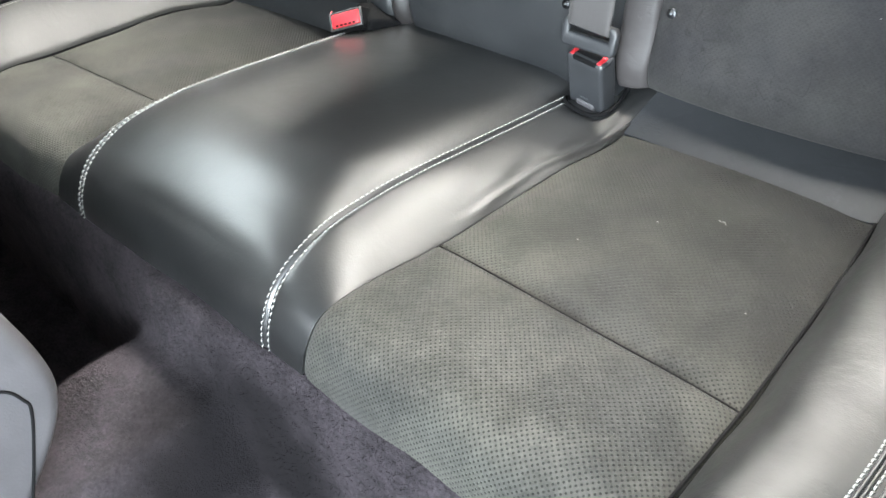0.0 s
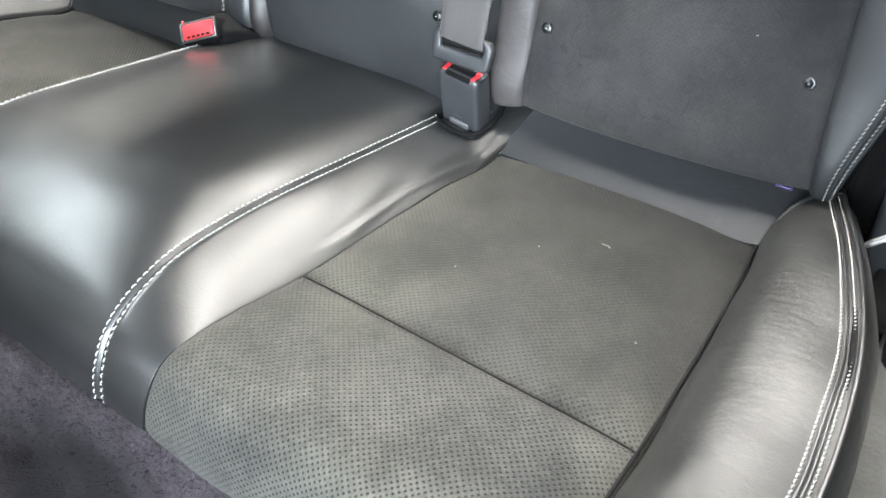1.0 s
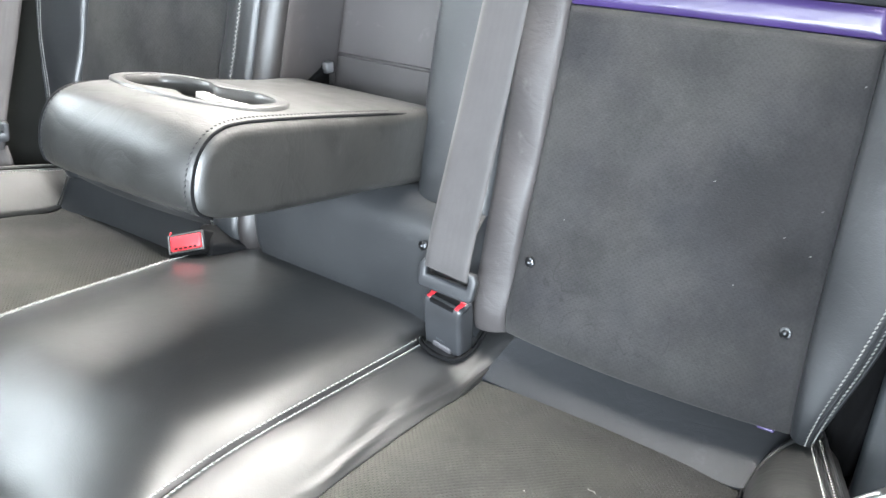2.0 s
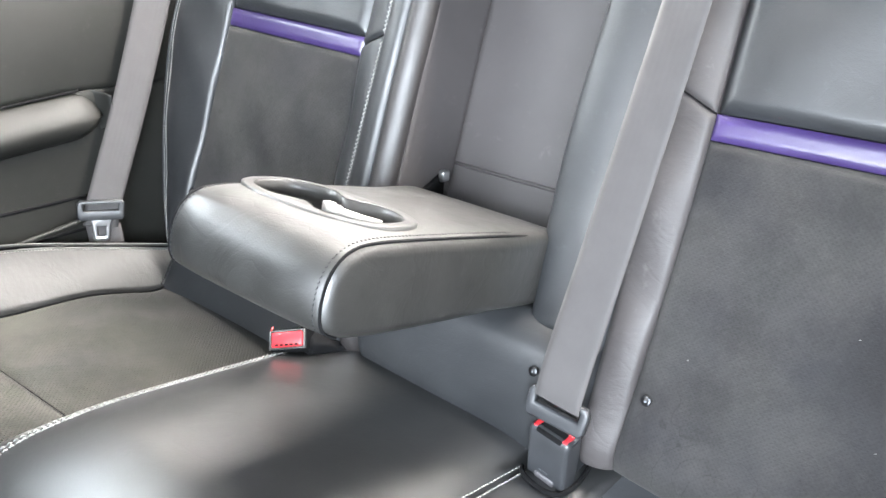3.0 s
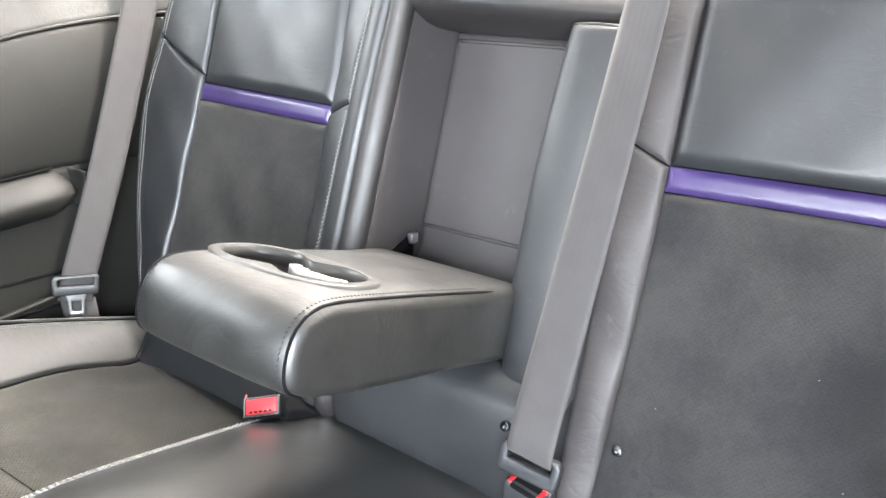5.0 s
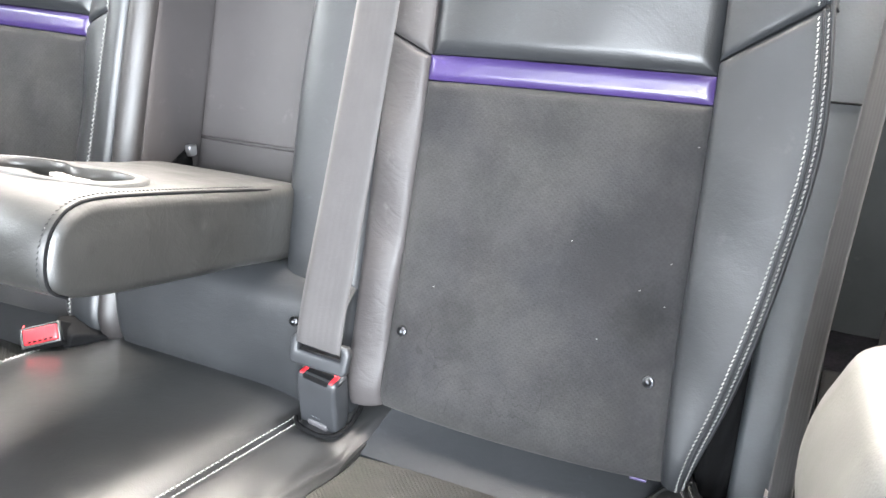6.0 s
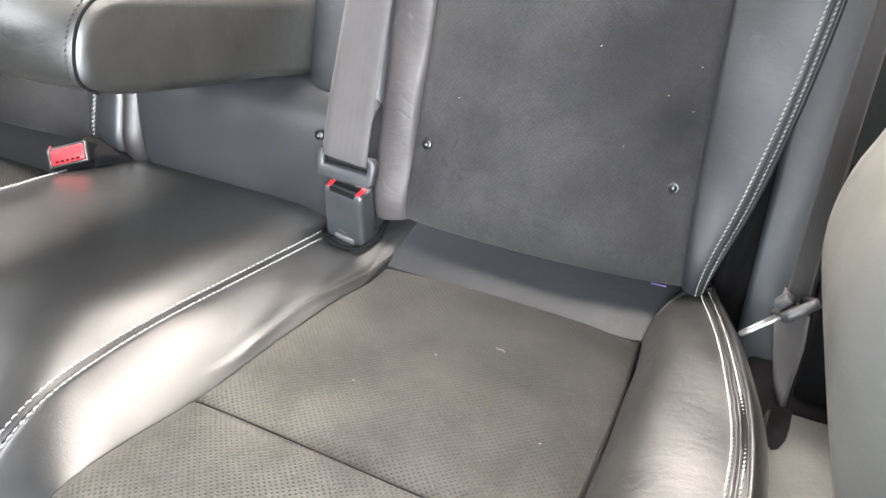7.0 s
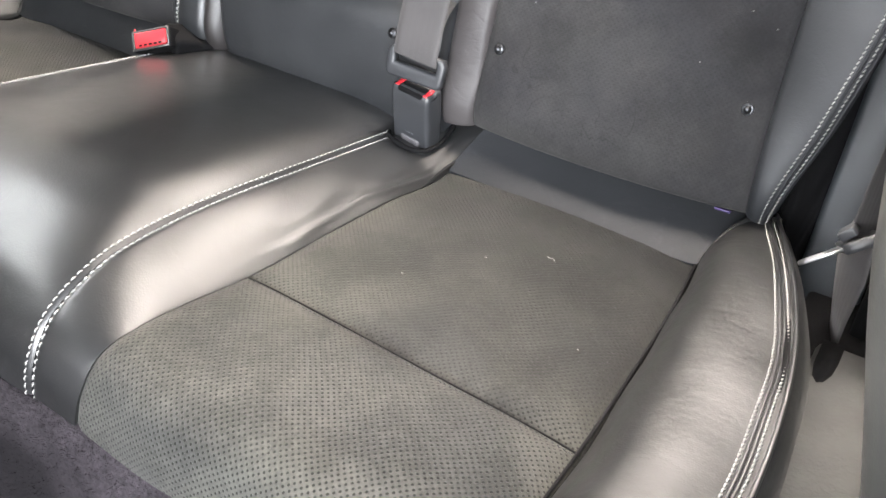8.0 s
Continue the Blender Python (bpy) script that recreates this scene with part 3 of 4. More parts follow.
cP, cN = loft(mid[-1], mid[1], 80, 90, crown=-0.001, seam=0.0014, width=0.004, sides=(1, 1, 0, 0), profile=shoulders)
part("centre_panel", solid("centre_panel", cP, cN, 0.04), BLACK_LEATHER, bench, "smooth black leather centre section")
for s in (-1, 1):
    wide = 0.0 if s > 0 else 0.045
    lift = [0.035, 0.02, 0.013, 0.007, 0.003, 0.0, 0.0, 0.0, 0.0, 0.0] if s > 0 else [0.05, 0.024, 0.02, 0.016, 0.012, 0.01, 0.006, 0.0, 0.0, 0.0]
    rise = [0.0] * 10 if s > 0 else [0.006, 0.004, 0.002, 0.008, 0.012, 0.012, 0.006, 0.0, 0.0, 0.0]
    lean = LEAN if s > 0 else [0.04] + [0.0] * 9
    inner = spline([(MID_X[s] + s * (0.0435 + 0.95 * k), y - slip * k, z + 0.003 + k) for y, z, k, slip in zip(IN_Y, IN_Z, lean, SLIP)])
    outer = spline([(s * (x + wide * 0.8 + (0.25 * k if s > 0 else 0)), y - k * ((0.2, 1.45)[y < 0.78] if s > 0 else 0.8), z + k) for x, y, z, k in zip([0.413, 0.416, 0.427, 0.432, 0.435, 0.436, 0.434, 0.432, 0.43, 0.43], OUT_Y, OUT_Z, lift)])
    if s < 0:
        high = outer
        outer = lambda t: high(t) + np.array([-0.016, 0.006, -0.0075]) * np.clip(6 - 8 * np.asarray(t, float), 0, 1)[..., None]
    fuller = [0.0, 0.001, 0.004, 0.009, 0.0125, 0.015, 0.017, 0.017, 0.016, 0.016] if s > 0 else [0.0] * 10
    edge = spline([(s * (x + full + wide), y, z + k) for x, full, y, z, k in zip(EDGE_X, fuller, EDGE_Y, EDGE_Z, rise)])
    foot = spline([(s * (x + full + wide - (0.006 if s > 0 else -0.012)), y, 0.24) for x, full, y in zip(EDGE_X, fuller, EDGE_Y)])
    lip = spline([(MID_X[s] + s * (0.046 + 0.95 * k), y - slip * k, z + 0.0015 + k) for y, z, k, slip in zip(IN_Y, IN_Z, lean, SLIP)])
    brim = mid[1] if s > 0 else lambda t: mid[-1](t) + nose(t)[..., None] * np.array([0, 0, 0.004])
    P, N = loft(brim, lip, 26, 90, crown=lambda v: 0.0025 * np.clip((0.75 - v) / 0.15, 0, 1), hold=1.3, seam=0.003, width=0.006, sides=(1, 0, 0, 0), profile=tucks)
    part("side_strip", solid("side_strip", P, N, 0.04), BLACK_LEATHER, bench, "sloping black leather strip beside the suede")
    rows = [row_on(cP, cN, 0.0042, 1 if s > 0 else 0), row_on(P, N, 0.0042, 0)]
    for line, up in rows:
        keep = line[:, 1] < 0.728
        part("stitching", stitches(line[keep], up[keep], thick=0.0013 if s > 0 else 0.0018, lift=0.0004 if s > 0 else 0.0008), THREAD, bench, "white contrast thread")
    P, N = loft(inner, outer, 50, 50, 1 / 9, lambda u: 4 / 9 + 0.003 + 0.012 * np.sin(np.pi * u), crown=0.006, seam=0.004, width=0.018, ripple=0.0016)
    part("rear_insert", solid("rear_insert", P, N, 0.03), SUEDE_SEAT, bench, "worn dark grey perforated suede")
    P, N = loft(inner, outer, 50, 50, lambda u: 4 / 9 + 0.003 + 0.012 * np.sin(np.pi * u), 1, crown=lambda v: 0.009 * np.clip((0.8 - v) / 0.3, 0, 1), seam=0.004, width=0.016, sides=(1, 1, 1, 0), ripple=0.0016)
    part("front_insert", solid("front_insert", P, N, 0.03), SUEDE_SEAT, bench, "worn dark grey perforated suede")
    line, up = end_row(P, N, 0.0035, 0)
    part("crease_stitching", stitches(line, up, 0.0036, 0.0022, 0.0008, 0.0002), STRIP_LEATHER, bench, "dark thread along the crease")
    part("crease_cord", tube(end_row(P, N, 0.0, 0)[0] + np.array([0, 0, 0.0002]), 0.0008, 6), BLACK_GAP, bench, "dark sunk seam across the suede")
    v = ease(18)
    tail = 0.078 if s > 0 else 0.02
    a, b, c = [k(0.0) + (k(m) - k(0.0)) * v[:, None] for k, m in ((inner, 1 / 9), (outer, 1 / 9), (edge, tail))]
    rails = np.stack([a, 0.5 * (a + b), 0.22 * a + 0.78 * b, b, 0.5 * (b + c), c])
    P = spline(rails.reshape(6, -1))(ease(70)).reshape(70, 18, 3)
    N = normals_of(P)
    N = N if N[..., 2].mean() > 0 else -N
    # left strip gets a glossier, lighter leather in place of light it catches
    part("rear_strip", solid("rear_strip", P, N, 0.03), STRIP_LEATHER if s > 0 else SATIN_LEATHER, bench, "black leather strip below the backrest")
    P, N = loft(outer, edge, 40, 90, lambda u: (1 - u) / 9 + tail * u, 1, crown=lambda v: (0.014 if s > 0 else 0.004) + (0.009 if s > 0 else 0.0) * np.clip(v / 0.25, 0, 1) ** 0.7, skew=(1.15, 1.2), seam=0.006 if s > 0 else 0.003, width=0.01, sides=(1, 0, 1, 0), ripple=0.0016 if s > 0 else 0.0005)
    part("bolster", solid("bolster", P, N, 0.03), BOLSTER_LEATHER, bench, "rounded creased black leather outer bolster")
    part("seam_cord", tube(outer(np.linspace(1 / 9, 0.9, 90)) - np.array([s * 0.001, 0, 0.0014]), 0.0012, 6), BLACK_GAP, bench, "dark sunk seam beside the bolster")
    arcline = end_row(P, N, 0.002, 0)[0]
    part("piping", tube(arcline + np.array([0, 0, 0.0035]), 0.0026), BOLSTER_LEATHER, bench, "rolled leather piping round the bolster end")
    Q, M = loft(edge, foot, 14, 90, 0.03, 1, crown=0.006, seam=0.003, width=0.006, sides=(1, 0, 0, 0), out=(s, 0, 0.3))
    # near-black also paints in the shade between bolster and sill
    part("bolster_side", solid("bolster_side", Q, M, 0.003), BLACK_GAP, bench, "matt black flank of the bolster, its shade put into the colour")
    for far in (0.0045, 0.0125):
        line, up = row_on(P, N, far, 1)
        part("stitching", stitches(line, up, 0.0038, 0.0029, 0.0013), THREAD, bench, "white contrast thread")
    for far in (0.0072, 0.0098):
        part("piping", tube(row_on(P, N, far, 1)[0], 0.0012, 6), BLACK_LEATHER, bench)
    part("piping", tube(edge(np.linspace(0.03, 1, 80)) + np.array([0, 0, 0.0005]), 0.0016), BLACK_LEATHER, bench)


# ---- rear backrest ----
def back_y(z):
    """The reclined plane of the backrest, rounding under at its foot."""
    return 0.765 + (z - 0.453) * 0.265 + 0.02 * np.clip((0.41 - z) / 0.045, 0, 1) ** 2


Z0, Z1 = 0.372, 0.93


def tz(z):
    return (z - Z0) / (Z1 - Z0)


def back_line(xs, fronts):
    """An upright seam: its x and its distance before the plane, at even heights from foot to top."""
    c = spline([(x, f, 0) for x, f in zip(xs, fronts)])

    def at(t):
        v = c(t)
        z = Z0 + (Z1 - Z0) * np.asarray(t, float)
        return np.stack([v[..., 0], back_y(z) - v[..., 1], z], -1)

    return at


def level(z_at_u0, z_at_u1):
    return lambda u: tz(z_at_u0 + (z_at_u1 - z_at_u0) * u)


backrest = part("backrest", box((-0.5, 0.955, 0.33), (0.48, 1.05, 0.92), 0.01), BLACK_GAP, rear_seat, "leather and suede backrest with violet bands")
part("top_cap", box((-0.53, 0.905, 0.895), (0.52, 1.06, 0.922), 0.006), BLACK_GAP, backrest)
OUTW = (0, -1, 0.2)
EDGE_LINE = [0.452, 0.476, 0.494, 0.505, 0.497, 0.482, 0.47]
for s in (-1, 1):
    wide = 0.0 if s > 0 else 0.02
    flare = [0.003, 0.0045, 0.0045, 0.003, 0.0015, 0.0, 0.0] if s > 0 else [0.0] * 7
    e1 = back_line([s * x for x in ([0.158] * 7 if s > 0 else [0.178, 0.173, 0.1665, 0.162, 0.1568, 0.15, 0.144])], [0.006 if s > 0 else 0.012] * 7)
    e2 = back_line([s * x for x in [0.189, 0.193, 0.196, 0.197, 0.196, 0.197, 0.198]], [0.002] * 7)
    e3 = back_line([s * (x + wide * 0.5 - (0.011 * k if s < 0 else 0)) for x, k in zip([0.44, 0.435, 0.433, 0.431, 0.428, 0.422, 0.418], (0, 0.2, 0.6, 1, 1, 0.9, 0.8))], [0.002] * 7)
    e4 = back_line([s * (x + k + wide) for x, k in zip(EDGE_LINE, flare)], [-0.004, 0.006, 0.012, 0.014, 0.012, 0.01, 0.008])
    e5 = back_line([s * (x + k + wide - 0.004) for x, k in zip(EDGE_LINE, flare)], [-0.09] * 7)
    raised = (0.0, 0.002) if s > 0 else (0.009, 0.015)
    P, N = loft(e2, e3, 50, 60, tz(0.377), level(0.66 + raised[0], 0.66 + raised[1]), crown=0.007, seam=0.003, width=0.006, out=OUTW, ripple=0.001)
    part("suede_panel", solid("suede_panel", P, N, 0.03), SUEDE_BACK, backrest, "dark perforated suede with scuffs")
    P, N = loft(e2, e3, 50, 14, level(0.661 + raised[0], 0.661 + raised[1]), level(0.681 + raised[0], 0.681 + raised[1]), crown=0.004, seam=0.003, width=0.006, out=OUTW)
    part("violet_band", solid("violet_band", P, N, 0.03), BAND_LEATHER, backrest, "shiny violet leather band")
    P, N = loft(e2, e3, 50, 50, level(0.682 + raised[0], 0.682 + raised[1]), tz(0.821 if s > 0 else 0.83), crown=0.011, seam=0.007, width=0.013, out=OUTW, ripple=0.001)
    part("upper_panel", solid("upper_panel", P, N, 0.03), PANEL_LEATHER, backrest, "padded black leather shoulder panel")
    P, N = loft(e2, e3, 40, 30, tz(0.822 if s > 0 else 0.831), tz(0.93), crown=0.014, seam=0.004, width=0.007, out=OUTW)
    part("head_panel", solid("head_panel", P, N, 0.03), PANEL_LEATHER, backrest)
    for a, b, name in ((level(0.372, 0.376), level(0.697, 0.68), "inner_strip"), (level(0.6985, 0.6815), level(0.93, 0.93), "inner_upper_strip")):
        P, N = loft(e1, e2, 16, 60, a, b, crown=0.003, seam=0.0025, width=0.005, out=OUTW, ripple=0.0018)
        part(name, solid(name, P, N, 0.03), SATIN_LEATHER if s < 0 else LIT_CREASED_LEATHER, backrest)
        if s < 0:
            line, up = row_on(P, N, 0.003, 0)
            part("stitching", stitches(line, up, 0.0046, 0.0034, 0.0017, 0.0014), THREAD, backrest, "white contrast thread")
    for a, b, name in ((level(0.377, 0.372), level(0.69 + raised[1], 0.735 + raised[1]), "bolster"), (level(0.6915 + raised[1], 0.7365 + raised[1]), level(0.93, 0.93), "upper_bolster")):
        P, N = loft(e3, e4, 36, 60, a, b, crown=0.0065, skew=(0.55, 0.6), seam=0.003, width=0.006, sides=(1, 0, 1, 1), out=OUTW, ripple=0.0014)
        part(name, solid(name, P, N, 0.03), MATT_BOLSTER if s > 0 else SATIN_LEATHER, backrest, "creased black leather side bolster")
        Q, M = loft(e4, e5, 10, 60, lambda u: b(u * 0 + 1) * 0 + a(u * 0 + 1), lambda u: b(u * 0 + 1), crown=0.0, seam=0.003, width=0.006, sides=(1, 0, 0, 0), out=(s, 0, 0))
        part(name + "_side", solid(name + "_side", Q, M, 0.003), BLACK_LEATHER, backrest)
        for far in (0.0035, 0.0105):
            line, up = row_on(P, N, far, 1)
            part("stitching", stitches(line, up, 0.0038, 0.0028, 0.0012), THREAD, backrest, "white contrast thread")
        part("piping", tube(row_on(P, N, 0.007, 1)[0], 0.0013, 6), STRIP_LEATHER, backrest)
    part("piping", tube(e4(np.linspace(0.0, 1, 60)) - np.array([0, 0.001, 0]), 0.0017), STRIP_LEATHER, backrest)
    # rolled column between seat and armrest recess
    if s < 0:
        e0 = back_line([-0.112, -0.112, -0.11, -0.108, -0.106, -0.103, -0.102], [0.0] * 7)
        em = back_line([-0.134, -0.1345, -0.1345, -0.133, -0.129, -0.123, -0.12], [0.0165] * 7)
        P, N = loft(em, e0, 18, 80, tz(0.366), tz(0.93), crown=0.007, skew=(0.6, 0.8), seam=0.0025, width=0.005, out=(0.5, -1, 0.2))
        part("recess_roll", solid("recess_roll", P, N, 0.02), PLUM_LEATHER, backrest, "rolled leather edge of the armrest recess")
        P, N = loft(e1, em, 22, 80, tz(0.366), tz(0.93), crown=0.006, skew=(0.6, 0.6), seam=0.003, width=0.006, out=OUTW)
        part("column", solid("column", P, N, 0.03), PANEL_LEATHER, backrest, "padded leather column beside the armrest recess")
        line, up = row_on(P, N, 0.003, 0)
        part("stitching", stitches(line, up, 0.0046, 0.0034, 0.0017, 0.0014), THREAD, backrest, "white contrast thread")
    else:
        e0 = back_line([0.087, 0.084, 0.076, 0.075, 0.081, 0.089, 0.093], [0.004] * 7)
        P, N = loft(e0, e1, 26, 60, tz(0.478), tz(0.786), crown=0.012, skew=(0.42, 0.8), seam=0.003, width=0.006, out=OUTW)
        part("column", solid("column", P, N, 0.05), PANEL_LEATHER, backrest, "rolled leather edge of the armrest recess")
        part("piping", tube(end_row(P, N, 0.0, 1)[0], 0.0014), BLACK_LEATHER, backrest)

# foot panel under the armrest
fa = spline([(-0.113, 0.752, 0.355), (-0.113, 0.74, 0.385), (-0.113, 0.738, 0.43), (-0.113, 0.745, 0.468), (-0.113, 0.775, 0.49)])
fb = spline([(0.157, 0.752, 0.355), (0.157, 0.74, 0.385), (0.157, 0.738, 0.43), (0.157, 0.745, 0.468), (0.157, 0.775, 0.49)])
P, N = loft(fa, fb, 40, 30, crown=0.006, seam=0.005, width=0.012, out=OUTW)
part("foot_panel", solid("foot_panel", P, N, 0.03), SATIN_LEATHER, backrest, "plain black leather panel under the armrest")

# recess for the armrest
ra = back_line([-0.104] * 7, [-0.078] * 7)
rb = back_line([0.104] * 7, [-0.078] * 7)
P, N = loft(ra, rb, 30, 40, tz(0.49), tz(0.77), crown=0.0, seam=0.002, width=0.006, out=OUTW)
part("recess_back", solid("recess_back", P, N, 0.02), RECESS_VINYL, backrest, "flat dark vinyl recess lining")
for z in (0.762, 0.566):
    y = float(back_y(z)) + 0.0775
    part("recess_seam", tube([(x, y, z) for x in np.linspace(-0.1, 0.1, 12)], 0.0021), RECESS_VINYL, backrest)
for s in (-1, 1):
    wa = back_line([s * 0.108] * 7, [0.0] * 7)
    wb = back_line([s * 0.102] * 7, [-0.08] * 7)
    P, N = loft(wa, wb, 14, 40, tz(0.47), tz(0.80), crown=0.0, seam=0.001, width=0.004, out=(-s, 0, 0))
    part("recess_side", solid("recess_side", P, N, 0.012), RECESS_VINYL, backrest)
LIP = [(0.0, 0.93, 0.0), (0.0, 0.856, 0.002), (-0.004, 0.83, 0.006), (-0.0115, 0.8135, 0.009), (-0.0105, 0.8035, 0.0095), (0.002, 0.792, 0.007), (0.028, 0.779, 0.003), (0.056, 0.773, 0.0), (0.085, 0.77, 0.0)]
ta = spline([(-0.108, float(back_y(z)) + d, z) for d, z, k in LIP])
tb = spline([(0.156, float(back_y(z - k)) + d, z - k) for d, z, k in LIP])
P, N = loft(ta, tb, 40, 60, crown=0.002, seam=0.003, width=0.008, sides=(1, 1, 0, 0), out=(0, -1, 0))
part("top_panel", solid("top_panel", P, N, 0.03), PLUM_LEATHER, backrest, "smooth leather panel above the armrest recess")
hinge = part("hinge", box((-0.101, 0.845, 0.55), (-0.093, 0.856, 0.562), 0.002), CHROME, backrest, "bright steel hinge bracket")
# solid black wedge in place of the shade inside the hinge opening
part("hinge_slot", prism([(0.795, 0.53), (0.853, 0.53), (0.853, 0.5585)], -0.109, -0.0985, axes((0, 0, 0), (0, 1, 0), (0, 0, 1), (1, 0, 0))), BLACK_GAP, backrest, "black wedge for the shaded hinge opening")


def stud(place):
    """A domed upholstery stud with a rim."""
    bm = bmesh.new()
    r = 0.0044
    prof = [(r * 1.05, 0.0), (r * 1.05, 0.0012), (r * 0.9, 0.002), (r * 0.72, 0.0016), (r * 0.6, 0.003), (r * 0.3, 0.0042), (0.0004, 0.0045)]
    m = look(place, (place[0], place[1] - 1, place[2] + 0.25)) @ pose(0, 0, 0, 180)
    rows = [[bm.verts.new(m @ Vector((a * math.cos(k * math.pi / 8), a * math.sin(k * math.pi / 8), b))) for k in range(16)] for a, b in prof]
    for a, b in zip(rows, rows[1:]):
        for k in range(16):
            bm.faces.new([a[k], a[(k + 1) % 16], b[(k + 1) % 16], b[k]])
    bm.faces.new(rows[-1])
    return bm


for x, y, z in ((0.207, 0.759, 0.453), (0.419, 0.762, 0.458), (-0.437, 0.764, 0.47), (0.113, 0.733, 0.452)):
    part("stud", stud((x, y, z)), STUD, backrest, "small domed metal stud")

# ---- fold-down armrest ----
ANG = radians(10.7)
arm_m = axes((-0.005, 0.80, 0.5515), (1, 0, 0), (0, -math.cos(ANG), math.sin(ANG)), (0, math.sin(ANG), math.cos(ANG)))
armrest = empty("armrest", arm_m @ Vector((0, 0, -0.06)), "folded-down black leather armrest with two cup holders", "armrest")
ARM = [(-0.01, 0.0), (0.08, 0.003), (0.17, 0.006), (0.24, 0.0068), (0.262, 0.003), (0.2745, -0.007), (0.2805, -0.021), (0.2815, -0.038), (0.277, -0.0505), (0.264, -0.0575), (0.243, -0.0605), (0.2, -0.0622), (0.1, -0.062), (-0.01, -0.058)]
block = rounded_extrude(ARM, 0.091, 0.0095, arm_m, smooth=110, rows=22)
into = arm_m.inverted()


def puff(a, p, q):
    """The padding's swell over the armrest's top and front."""
    swell = max(0.0, 1 - (a / 0.091) ** 4)
    up = max(0.0, min(1.0, (q + 0.012) / 0.012)) * max(0.0, min(1.0, (0.285 - p) / 0.05)) * min(1.0, max(0.0, p / 0.08))
    ahead = max(0.0, min(1.0, (p - 0.25) / 0.025)) * 0.006
    return Vector((a, p + ahead * swell, q + 0.0065 * up * swell))


for v in block.verts:
    v.co = arm_m @ puff(*(into @ v.co))
body = part("body", block, ARM_LEATHER, armrest, "padded black leather block")
CUP = arm_m @ pose(-0.008, 0.199, 0.0122)
outer_o, inner_o = stadium(0.0805, 0.0445), stadium(0.069, 0.0345, 0.4)
cutter = part("cutter", prism(stadium(0.074, 0.038), -0.05, 0.02, CUP), BLACK_GAP)
mod = body.modifiers.new("cut", "BOOLEAN")
mod.operation, mod.object, mod.solver = "DIFFERENCE", cutter, "EXACT"
cut = bpy.data.meshes.new_from_object(body.evaluated_get(bpy.context.evaluated_depsgraph_get()))
body.modifiers.clear()
body.data = cut
bpy.data.objects.remove(cutter)
holder = part("cup_holder", ring_mesh(outer_o, inner_o, -0.012, 0.0018, CUP), RING_PLASTIC, armrest, "raised dark plastic cup holder surround")
well = bmesh.new()
rows = [[well.verts.new(CUP @ Vector((x * k, y * k, z))) for x, y in inner_o * 1.02] for k, z in ((1.0, 0.002), (0.97, -0.03), (0.9, -0.046), (0.02, -0.047))]
for a, b in zip(rows, rows[1:]):
    for i in range(64):
        well.faces.new([a[i], a[(i + 1) % 64], b[(i + 1) % 64], b[i]])
part("cup_well", well, RING_PLASTIC, holder)
finger = [(-0.022, -0.017), (-0.021, -0.024), (-0.014, -0.025), (-0.012, -0.02), (-0.004, -0.021), (0.004, -0.016), (0.028, -0.017), (0.042, -0.021), (0.041, -0.016), (0.02, -0.008), (0.004, -0.004), (-0.008, -0.008), (-0.013, -0.014)]
part("cup_divider", prism(finger, -0.014, -0.005, CUP), SILVER_PLASTIC, holder, "pale plastic grip between the cups")
loop = spline([(0.03, 0.0005)] + [ARM[k] for k in (1, 2, 3, 4, 5, 6, 7, 8, 9)])(np.linspace(0, 1, 70))
for s in (-1, 1):
    C = np.array([arm_m @ puff(s * 0.0875, p, q) for p, q in loop])
    mid_p = np.array([0.15, -0.034])
    N = np.array([(arm_m.to_3x3() @ Vector((s * 0.5, *(np.array([p, q]) - mid_p)))).normalized() for p, q in loop])
    part("piping", tube(C - N * 0.0016, 0.0012), BLACK_GAP, armrest)
    C2 = np.array([arm_m @ puff(s * 0.0805, p, q) for p, q in loop])
    part("stitching", stitches(C2[4:], N[4:], 0.0038, 0.0025, 0.0008, 0.0004), STRIP_LEATHER, armrest)


